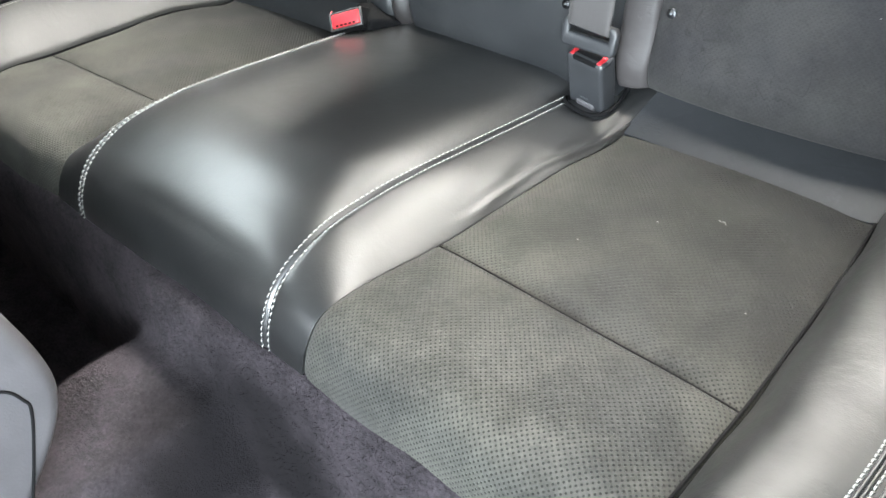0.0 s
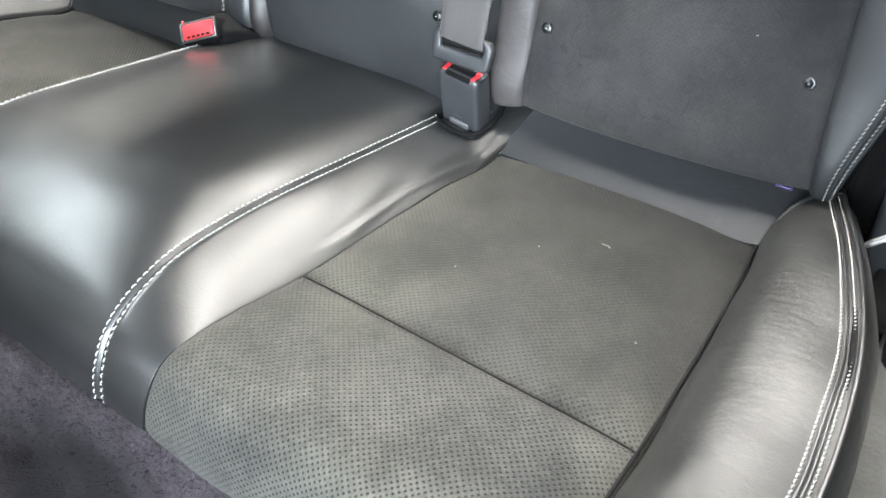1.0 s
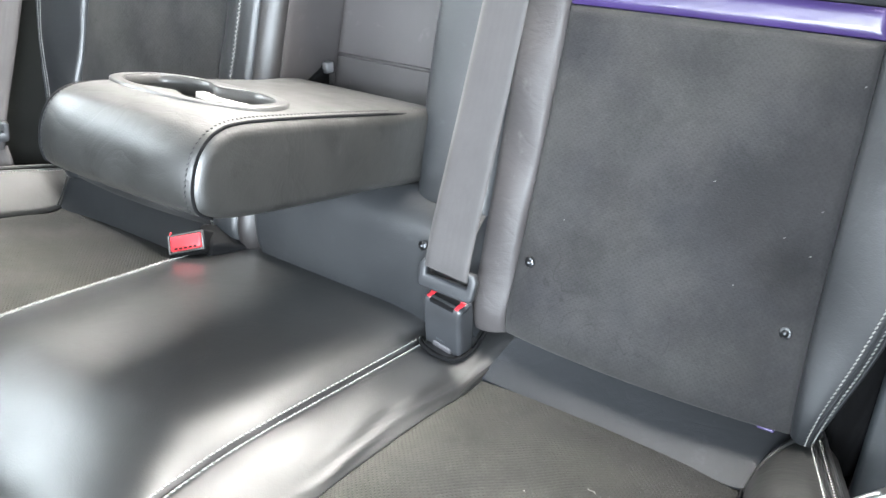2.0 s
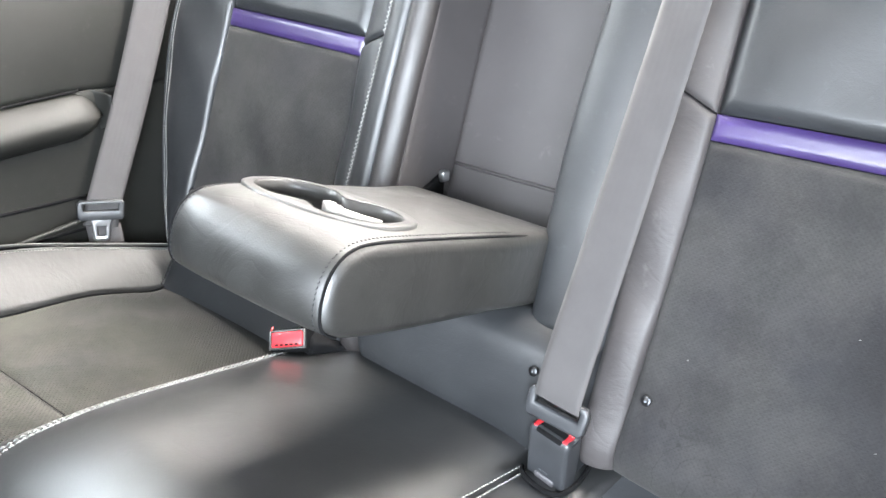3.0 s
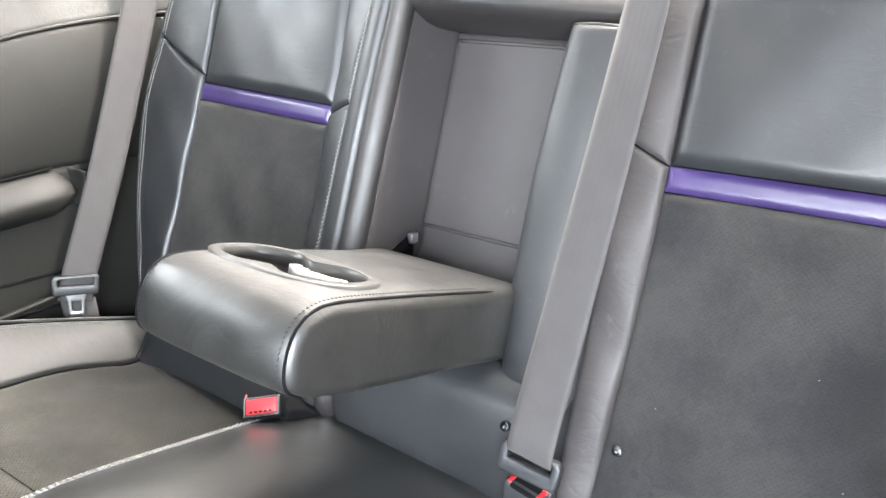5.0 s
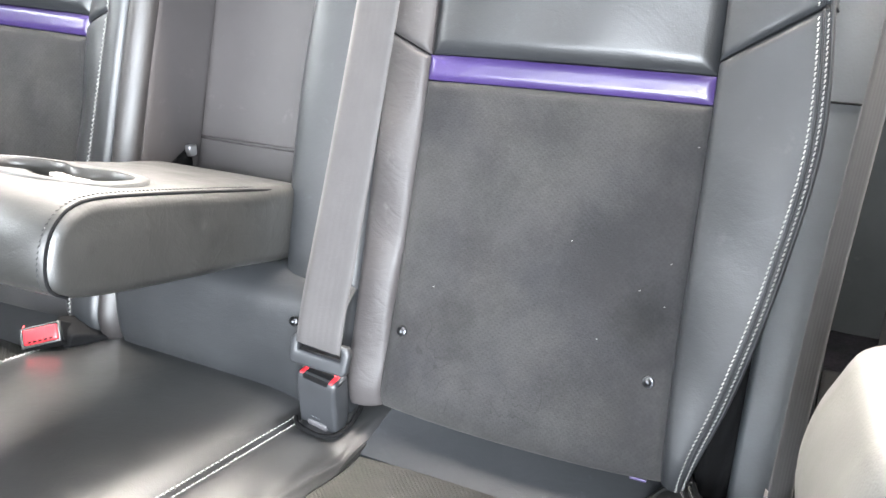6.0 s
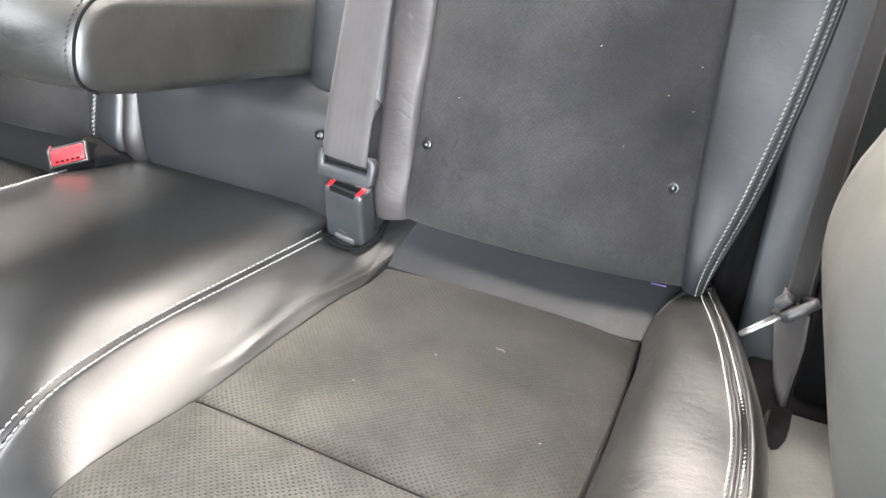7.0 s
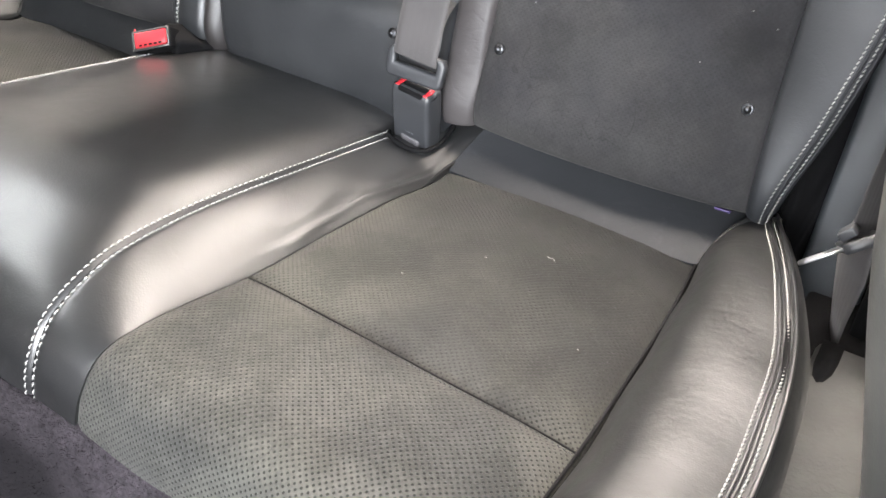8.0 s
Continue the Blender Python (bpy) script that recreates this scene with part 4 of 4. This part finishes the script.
# ---- belts and buckles ----
def buckle(name, foot, top, face, label, pressed, wide=0.0205):
    """A belt buckle whose body runs from foot to top, its broad side towards face; pressed: its latch end holds a tongue."""
    foot, top, face = Vector(foot), Vector(top), Vector(face)
    up = (top - foot).normalized()
    long = (top - foot).length
    side = up.cross(face).normalized()
    out = side.cross(up).normalized()
    m = axes(foot, side, up, out)
    thing = empty(name, foot, label, "belt buckle", "rear belt buckles")
    if not pressed:
        long -= 0.02
    shape = [(0.0, -0.007), (0.02, -0.0095), (long * 0.6, -0.011), (long, -0.0105), (long + 0.002, 0.0), (long, 0.0105), (long * 0.6, 0.011), (0.02, 0.0095), (0.0, 0.007)]
    b = part("body", rounded_extrude(shape, wide, 0.004, m, smooth=54), DARK_PLASTIC if pressed else BLACK_GAP, thing, "dark grey grained plastic shell")
    if pressed:
        for k in (-1, 1):
            bm = box((k * 0.015 - 0.0024, long - 0.001, -0.004), (k * 0.015 + 0.0024, long + 0.0034, 0.0088), 0.001)
            bm.transform(m)
            part("release_button", bm, RED_PLASTIC, b, "red release button, latched")
        bm = box((-0.013, long - 0.002, -0.003), (0.013, long + 0.003, 0.0106), 0.001)
        bm.transform(m)
        part("slot", bm, BLACK_GAP, b)
        bm = box((-0.0105, 0.024, 0.0075), (0.0105, 0.035, 0.0122), 0.0022)
        bm.transform(m)
        part("tab", bm, CONSOLE_GREY, b, "pale grey tab")
        for k in range(3):
            bm = box((-0.006 + k * 0.0035, 0.0395, 0.0095), (-0.0035 + k * 0.0035, 0.0403, 0.0112), 0.0)
            bm.transform(m)
            part("mark", bm, GREY_TRIM, b)
    else:
        nose = axes(top, (0.9, 0.36, 0.12), (-0.28, 0.42, 0.86), (0.26, -0.83, 0.5)) @ pose(0, 0, 0, 0, 0, 9) @ Matrix.Diagonal((1.04, 0.8, 0.9, 1))
        bm = box((-0.0215, -0.0145, -0.022), (0.0215, 0.0145, 0.004), 0.004)
        bm.transform(nose)
        part("nose", bm, BLACK_GAP, b)
        bm = box((-0.018, -0.0098, 0.0), (0.018, 0.0105, 0.0062), 0.0025)
        bm.transform(nose)
        part("release_button", bm, RED_PLASTIC, b, "bright red release button")
        out_l = np.array([(-0.0205, -0.0125), (0.0205, -0.0125), (0.0205, 0.0128), (-0.0205, 0.0128)])
        in_l = np.array([(-0.0183, -0.01), (0.0183, -0.01), (0.0183, 0.0108), (-0.0183, 0.0108)])
        part("rim", ring_mesh(out_l, in_l, 0.002, 0.0056, nose), RING_PLASTIC, b, "grey rim round the button")
        part("button_edge", tube([tuple(nose @ Vector(c)) for c in ((-0.0235, 0.013, -0.005), (-0.0232, 0.0165, -0.0065), (-0.0225, 0.0195, -0.008))], 0.0009, 6), RED_PLASTIC, b, "red edge of the button's side")
        for k in range(5):
            x = -0.011 + k * 0.0055
            bm = box((x - 0.0018, -0.008, 0.005), (x + 0.0018, -0.0055, 0.0068), 0.0004)
            bm.transform(nose)
            part("mark", bm, BLACK_GAP, b)
    return thing


buckle("belt_buckle", (0.1375, 0.741, 0.332), (0.148, 0.722, 0.413), (-0.05, -1, -0.2), "dark plastic belt buckle with latched tongue, standing in the seat gap", True)
buckle("belt_buckle", (-0.142, 0.752, 0.374), (-0.163, 0.692, 0.391), (0.1, -0.3, 1), "black belt buckle with bright red button, lying on the bench", False)


def tongue(thing, centre, side, up, out, drop, size=0.85):
    """The plastic handle with its slot and the steel plate below it."""
    m = axes(centre, Vector(side).normalized(), Vector(up).normalized(), Vector(out).normalized()) @ Matrix.Diagonal((size, size, size, 1))
    frame_o = np.array([(-0.033, -0.012), (-0.030, -0.0165), (0.030, -0.0165), (0.033, -0.012), (0.034, 0.008), (0.030, 0.014), (-0.030, 0.014), (-0.034, 0.008)])
    hole = np.array([(-0.025, -0.001), (-0.0245, -0.002), (0.0245, -0.002), (0.025, -0.001), (0.0255, 0.007), (0.0245, 0.009), (-0.0245, 0.009), (-0.0255, 0.007)])
    h = part("handle", ring_mesh(frame_o, hole, -0.004, 0.0045, m), DARK_PLASTIC, thing, "dark plastic tongue handle")
    if drop:
        plate_o = np.array([(-0.016, 0.0), (-0.0125, -0.014), (-0.0115, -0.034), (-0.008, -0.038), (0.008, -0.038), (0.0115, -0.034), (0.0125, -0.014), (0.016, 0.0)])
        plate_i = np.array([(-0.007, -0.014), (-0.0068, -0.016), (-0.0065, -0.029), (-0.005, -0.031), (0.005, -0.031), (0.0065, -0.029), (0.0068, -0.016), (0.007, -0.014)])
        part("plate", ring_mesh(plate_o, plate_i, -0.0015, 0.0015, m @ pose(0, -0.013, 0)), CHROME, h, "bright steel tongue plate")
    return h


def belt(points, sides, label, width=0.043):
    thing = empty("seat_belt", points[0], label, "seat belt", "rear seat belts")
    t = np.linspace(0, 1, 60)
    part("webbing", ribbon(spline(points)(t), spline(sides)(t), width), BELT, thing, "grey ribbed belt webbing")
    return thing


near = belt([(0.148, 0.7175, 0.4405), (0.1485, 0.719, 0.452), (0.15, 0.7275, 0.485), (0.157, 0.752, 0.58), (0.168, 0.784, 0.72), (0.178, 0.815, 0.86), (0.185, 0.85, 1.0)], [(1, 0.05, -0.13)] * 3 + [(0.99, -0.05, -0.13), (0.97, -0.18, -0.13), (0.95, -0.3, -0.13), (0.93, -0.35, -0.13)], "grey belt webbing fastened across the backrest into its buckle")
tongue(near, (0.1475, 0.7215, 0.434), (1, 0.03, -0.06), (0.06, 0.2, 1), (0, -1, 0.2), False)
far = belt([(-0.547, 0.696, 0.41), (-0.546, 0.706, 0.449), (-0.545, 0.758, 0.59), (-0.545, 0.82, 0.784), (-0.545, 0.872, 0.95), (-0.545, 0.912, 1.08)], [(0.5, 0.86, -0.1)] * 6, "grey belt webbing hanging loose at the side trim")
part("lower_webbing", ribbon([(-0.548, 0.70, 0.412), (-0.55, 0.705, 0.38), (-0.552, 0.71, 0.34), (-0.555, 0.715, 0.30)], [(0.5, 0.86, 0)] * 4, 0.043), BELT, far)
tongue(far, (-0.544, 0.697, 0.434), (0.5, 0.86, 0), (0, 0.05, 1), (0.86, -0.5, 0), True)
side_belt = belt([(0.524, 0.712, 0.412), (0.524, 0.716, 0.45), (0.528, 0.735, 0.56), (0.536, 0.765, 0.7), (0.545, 0.80, 0.85), (0.55, 0.84, 1.05)], [(0.36, 0.93, -0.1)] * 6, "grey belt webbing hanging loose beside the bolster")
part("lower_webbing", ribbon([(0.524, 0.712, 0.414), (0.524, 0.714, 0.385), (0.526, 0.716, 0.35), (0.53, 0.718, 0.31)], [(-0.5, 0.86, 0), (-0.6, 0.8, 0), (-0.4, 0.9, 0), (-0.2, 0.97, 0)], 0.04), BELT, side_belt)
tongue(side_belt, (0.5245, 0.70, 0.4155), (0.16, -0.86, 0.48), (0.75, 0.3, 0.57), (-0.64, 0.38, 0.66), True, 0.82)
bm = box((-0.006, -0.005, -0.0035), (0.006, 0.005, 0.0035), 0.0015)
bm.transform(axes((0.5155, 0.69, 0.4245), (0.62, 0, 0.78), (0, 1, 0), (-0.78, 0, 0.62)))
part("keeper", bm, DARK_PLASTIC, side_belt, "small grey belt keeper")


# ---- side trims ----
def side_trim(s, plane):
    label = "dark vinyl rear side trim with pale upper panel and padded armrest" if s < 0 else "grey rear side trim with padded pale armrest"
    thing = empty("side_trim_panel", (s * plane, 0.5, 0.05), label, "side trim")
    x = s * plane

    def curve(pts, off=0.0):
        return spline([(x - s * (off + o), y, z) for o, y, z in pts])

    seam = [(0.0, 0.0 if s < 0 else 0.36, 0.66 if s < 0 else 0.684), (0.0, 0.35 if s < 0 else 0.42, 0.682 if s < 0 else 0.693), (0.0, 0.52, 0.709), (0.0, 0.68, 0.749), (0.0, 0.80, 0.768), (0.0, 0.95, 0.78)]
    top = [(-0.03, y, 0.88) for _, y, _ in seam]
    lowl = [(0.004, y, 0.575 if s > 0 else 0.547 + 0.11 * (min(y, 0.7) - 0.39)) for _, y, _ in seam]
    floor_l = [(-0.01, y, 0.05) for _, y, _ in seam]
    P, N = loft(curve(seam), curve(top), 30, 50, crown=0.004, seam=0.003, width=0.006, sides=(1, 0, 0, 0), out=(-s, 0, 0))
    part("upper_panel", solid("upper_panel", P, N, 0.02), PALE_TRIM, thing, "pale grey grained upper trim")
    part("welt", tube(curve(seam)(np.linspace(0, 1, 60)), 0.0028), TRIM, thing)
    P, N = loft(curve(lowl), curve(seam), 40, 60, crown=0.008, seam=0.004, width=0.008, sides=(1, 1, 0, 0), out=(-s, 0, 0))
    part("middle_panel", solid("middle_panel", P, N, 0.02), TRIM if s < 0 else GREY_TRIM, thing, "dark green-grey vinyl panel")
    P, N = loft(curve(floor_l), curve(lowl), 60, 40, crown=0.004, seam=0.002, width=0.006, sides=(0, 1, 0, 0), out=(-s, 0, 0))
    part("lower_panel", solid("lower_panel", P, N, 0.02), TRIM if s < 0 else PALE_TRIM, thing)
    return thing, curve


left_trim, left_curve = side_trim(-1, 0.585)
right_trim, right_curve = side_trim(1, 0.585)
for z in (0.44, 0.395):
    part("groove", tube(left_curve([(0.004, y, z - 0.03 * (0.6 - y)) for y in (0.2, 0.4, 0.55, 0.7)])(np.linspace(0, 1, 40)), 0.0022), BLACK_GAP, left_trim)


def pad(thing, s, plane, y0, y1, z0, shape, mat, label, yaw=0.0, pitch=0.0):
    """A padded armrest along a side trim, rounded at its ends; shape: its section, as distance from the trim and height."""
    half = (y1 - y0) / 2
    m = Matrix.Translation((s * plane, (y0 + y1) / 2, z0)) @ pose(0, 0, 0, pitch, 0, yaw) @ axes((0, 0, 0), (0, 1, 0), (-s, 0, 0), (0, 0, 1))
    return part("armrest_pad", rounded_extrude(shape, half, min(0.045, half), m, rows=24, smooth=60), mat, thing, label)


pad(left_trim, -1, 0.585, 0.05, 0.738, 0.485, [(-0.012, 0.0), (0.01, 0.004), (0.027, 0.015), (0.0335, 0.027), (0.03, 0.038), (0.018, 0.051), (0.004, 0.06), (-0.012, 0.065)], TRIM, "padded dark vinyl armrest", 0, 6.3)
part("groove", tube([(-0.5795, y, 0.548 + 0.11 * (y - 0.39)) for y in np.linspace(0.1, 0.7, 40)], 0.0018, 6), BLACK_GAP, left_trim)
part("sill_edge", tube([(-0.558, y, 0.398 + 0.16 * (y - 0.545)) for y in np.linspace(0.3, 0.69, 20)], 0.0035), TRIM, left_trim)
grille = part("speaker_grille", ring_mesh(stadium(0.027, 0.027), stadium(0.0225, 0.0225), -0.002, 0.004, axes((-0.582, 0.494, 0.747), (0, 1, 0), (0, 0, 1), (1, 0, 0))), DARK_PLASTIC, left_trim, "round dark speaker rim")
bm = bmesh.new()
bmesh.ops.create_circle(bm, cap_ends=True, radius=0.0225, segments=40, matrix=axes((-0.581, 0.494, 0.747), (0, 1, 0), (0, 0, 1), (1, 0, 0)))
part("mesh", bm, STUD, grille, "perforated metal speaker mesh")
pad(right_trim, 1, 0.62, 0.45, 0.61, 0.27, [(-0.03, 0.0), (0.015, 0.0), (0.028, 0.03), (0.047, 0.1), (0.066, 0.17), (0.084, 0.235), (0.091, 0.275), (0.082, 0.315), (0.06, 0.338), (-0.03, 0.348)], CREAM_PAD, "pale padded armrest end", 6)
bm = box((0.4865, 0.80, 0.3), (0.537, 0.86, 0.95), 0.006)
for v in bm.verts:
    v.co.y += 0.3 * (v.co.z - 0.42)
part("corner_trim", bm, GREY_TRIM, right_trim, "grey corner trim behind the belt")
part("corner_trim_joint", box((0.4875, 0.8715, 0.664), (0.536, 0.8745, 0.6655), 0.0), BLACK_GAP, right_trim)
# solid black blocks in place of the shade behind and below the belt
part("belt_recess", box((0.538, 0.73, 0.3), (0.61, 0.86, 0.455), 0.004), BLACK_GAP, right_trim, "black block for the shaded opening behind the belt")
part("belt_well", box((0.5, 0.692, 0.28), (0.6, 0.8, 0.322), 0.004), BLACK_GAP, right_trim, "black block for the shaded well round the belt anchor")
ledge = part("sill_ledge", box((0.522, 0.2, 0.28), (0.6, 0.69, 0.338), 0.006), PALE_TRIM, right_trim, "pale grey sill beside the bench")
slot = [(0.525, 0.689), (0.525, 0.66), (0.527, 0.646), (0.531, 0.64), (0.535, 0.643), (0.5385, 0.654), (0.5395, 0.668), (0.5395, 0.689)]
# solid black block in place of the shade down the slot
part("belt_slot", prism(slot, 0.33, 0.3392, Matrix.Identity(4)), BLACK_GAP, ledge, "black block for the shaded belt anchor slot")

# ---- centre console between the front seats ----
console = empty("centre_console", (0, 0.0, 0.22), "pale grey rear end of the centre console", "console")
shape = [(-0.3, 0.0), (-0.1, 0.0), (0.05, 0.0), (0.115, 0.004), (0.16, 0.05), (0.195, 0.09), (0.212, 0.126), (0.21, 0.17), (0.198, 0.208), (0.17, 0.235), (0.1, 0.25), (-0.1, 0.252), (-0.3, 0.252), (-0.31, 0.12)]
con_m = axes((-0.02, 0.0, 0.224), (1, 0, 0), (0, 1, 0), (0, 0, 1))
part("body", rounded_extrude(shape, 0.08, 0.012, con_m, smooth=90), CONSOLE_GREY, console, "grained pale grey plastic body")
part("panel_joint", tube(spline([(0.0602, y, z) for y, z in ((-0.2, 0.392), (0.0, 0.391), (0.15, 0.386), (0.177, 0.378), (0.187, 0.362), (0.186, 0.342), (0.155, 0.27), (0.135, 0.238))])(np.linspace(0, 1, 60)), 0.0012, 6), BLACK_GAP, console)
part("lid", rounded_extrude([(-0.3, 0.0), (0.14, 0.0), (0.175, 0.006), (0.18, 0.018), (0.16, 0.03), (0.05, 0.034), (-0.3, 0.034)], 0.07, 0.01, axes((-0.02, 0, 0.468), (1, 0, 0), (0, 1, 0), (0, 0, 1)), smooth=60), PALE_TRIM, console, "pale padded console lid")

# ---- unseen front seat ahead of the bench, added to block windscreen light ----
unseen_front_seat = empty("unseen_front_seat", (-0.36, 0.0, 0.05), "unseen black leather front seat, added to block light", "car seat")
part("backrest", rounded_extrude([(0.0, 0.0), (0.06, 0.01), (0.1, 0.15), (0.08, 0.4), (0.02, 0.6), (-0.04, 0.62), (-0.07, 0.5), (-0.06, 0.2), (-0.06, 0.02)], 0.24, 0.05, axes((-0.37, 0.03, 0.26), (1, 0, 0), (0, 1, 0), (0, 0, 1)), smooth=60), BLACK_LEATHER, unseen_front_seat)
part("cushion", rounded_extrude([(0.1, 0.0), (0.12, 0.12), (0.06, 0.2), (-0.2, 0.22), (-0.46, 0.25), (-0.5, 0.2), (-0.48, 0.04), (-0.2, 0.0)], 0.24, 0.04, axes((-0.37, -0.05, 0.05), (1, 0, 0), (0, 1, 0), (0, 0, 1)), smooth=60), BLACK_LEATHER, unseen_front_seat)

# ---- lint and crumbs ----
def lint(pts):
    ob = part("lint", tube(spline(pts)(np.linspace(0, 1, 12)), 0.00022, 5), LINT)
    return tagged(ob, "tiny pale scrap of lint on the seat", "lint", "lint on the seat")


lint([(0.3315, 0.6335, 0.3592), (0.3335, 0.6315, 0.3596), (0.3365, 0.6325, 0.3596), (0.339, 0.6305, 0.3592)])
for x, y, z in ((0.396, 0.551, 0.3583), (0.258, 0.549, 0.3603), (0.294, 0.605, 0.3583), (0.035, 0.4585, 0.4092), (0.04, 0.543, 0.6075)):
    lint([(x, y, z), (x + 0.0008, y + 0.0004, z + 0.0002), (x + 0.0015, y - 0.0003, z + 0.0001)])
for x, y, z in ((0.23, 0.7705, 0.495), (0.401, 0.7775, 0.524), (0.421, 0.7765, 0.515), (0.375, 0.7635, 0.483), (0.421, 0.7845, 0.547), (0.344, 0.7815, 0.553), (0.426, 0.8095, 0.632)):
    lint([(x, y, z), (x + 0.0006, y - 0.0002, z + 0.0005), (x + 0.0013, y, z + 0.0007)])

# pocket lip round the near buckle, tag under the backrest, black sheet for the shade in the seat's corner gap
lip = spline([(0.117, 0.724, 0.361), (0.124, 0.7155, 0.362), (0.136, 0.7105, 0.3615), (0.15, 0.712, 0.358), (0.161, 0.72, 0.3565), (0.166, 0.735, 0.359), (0.1655, 0.752, 0.363), (0.163, 0.764, 0.366)])
part("buckle_pocket_lip", tube(lip(np.linspace(0, 1, 40)), 0.0022), BLACK_GAP, bench, "leather lip round the buckle pocket")
part("tag", box((0.414, 0.7595, 0.3705), (0.427, 0.763, 0.3728), 0.0008), BAND_LEATHER, backrest, "sliver of violet leather at the foot")
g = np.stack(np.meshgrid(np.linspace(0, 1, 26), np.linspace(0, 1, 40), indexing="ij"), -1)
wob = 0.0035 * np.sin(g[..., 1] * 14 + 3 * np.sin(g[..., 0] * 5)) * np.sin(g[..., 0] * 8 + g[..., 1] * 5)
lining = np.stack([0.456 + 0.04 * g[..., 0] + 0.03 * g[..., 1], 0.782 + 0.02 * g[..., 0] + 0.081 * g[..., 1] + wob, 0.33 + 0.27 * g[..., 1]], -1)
part("gap_shade_sheet", solid("gap_shade_sheet", lining, -normals_of(lining) if normals_of(lining)[13, 20, 1] > 0 else normals_of(lining), 0.01), BLACK_GAP, backrest, "crumpled black sheet for the shade in the corner gap")

# carpet pile that stands up where the sheet is seen close
rng = np.random.default_rng(7)
n = 150000
x, y = rng.uniform(-0.26, 0.4, n), rng.uniform(0.1, 0.335, n)
z = carpet_height(x, y) + 0.0025 * np.sin(x * 37 + y * 21) * np.sin(y * 43 - x * 11)
tilt = np.clip((carpet_height(x, y + 0.002) - carpet_height(x, y - 0.002)) / 0.01, 0, 1)
h, w, a = rng.uniform(0.0005, 0.0018, n), rng.uniform(0.0002, 0.0004, n), rng.uniform(0, 2 * np.pi, n)
lean = rng.uniform(-0.004, 0.004, (2, n))
tip = np.stack([x + lean[0], y + lean[1] - tilt * h, z + h * (1 - 0.7 * tilt)], -1)
side = np.stack([w * np.cos(a), w * np.sin(a), 0 * w], -1)
root = np.stack([x, y, z - 0.001], -1)
pile_v = np.stack([root - side, root + side, tip], 1).reshape(-1, 3)
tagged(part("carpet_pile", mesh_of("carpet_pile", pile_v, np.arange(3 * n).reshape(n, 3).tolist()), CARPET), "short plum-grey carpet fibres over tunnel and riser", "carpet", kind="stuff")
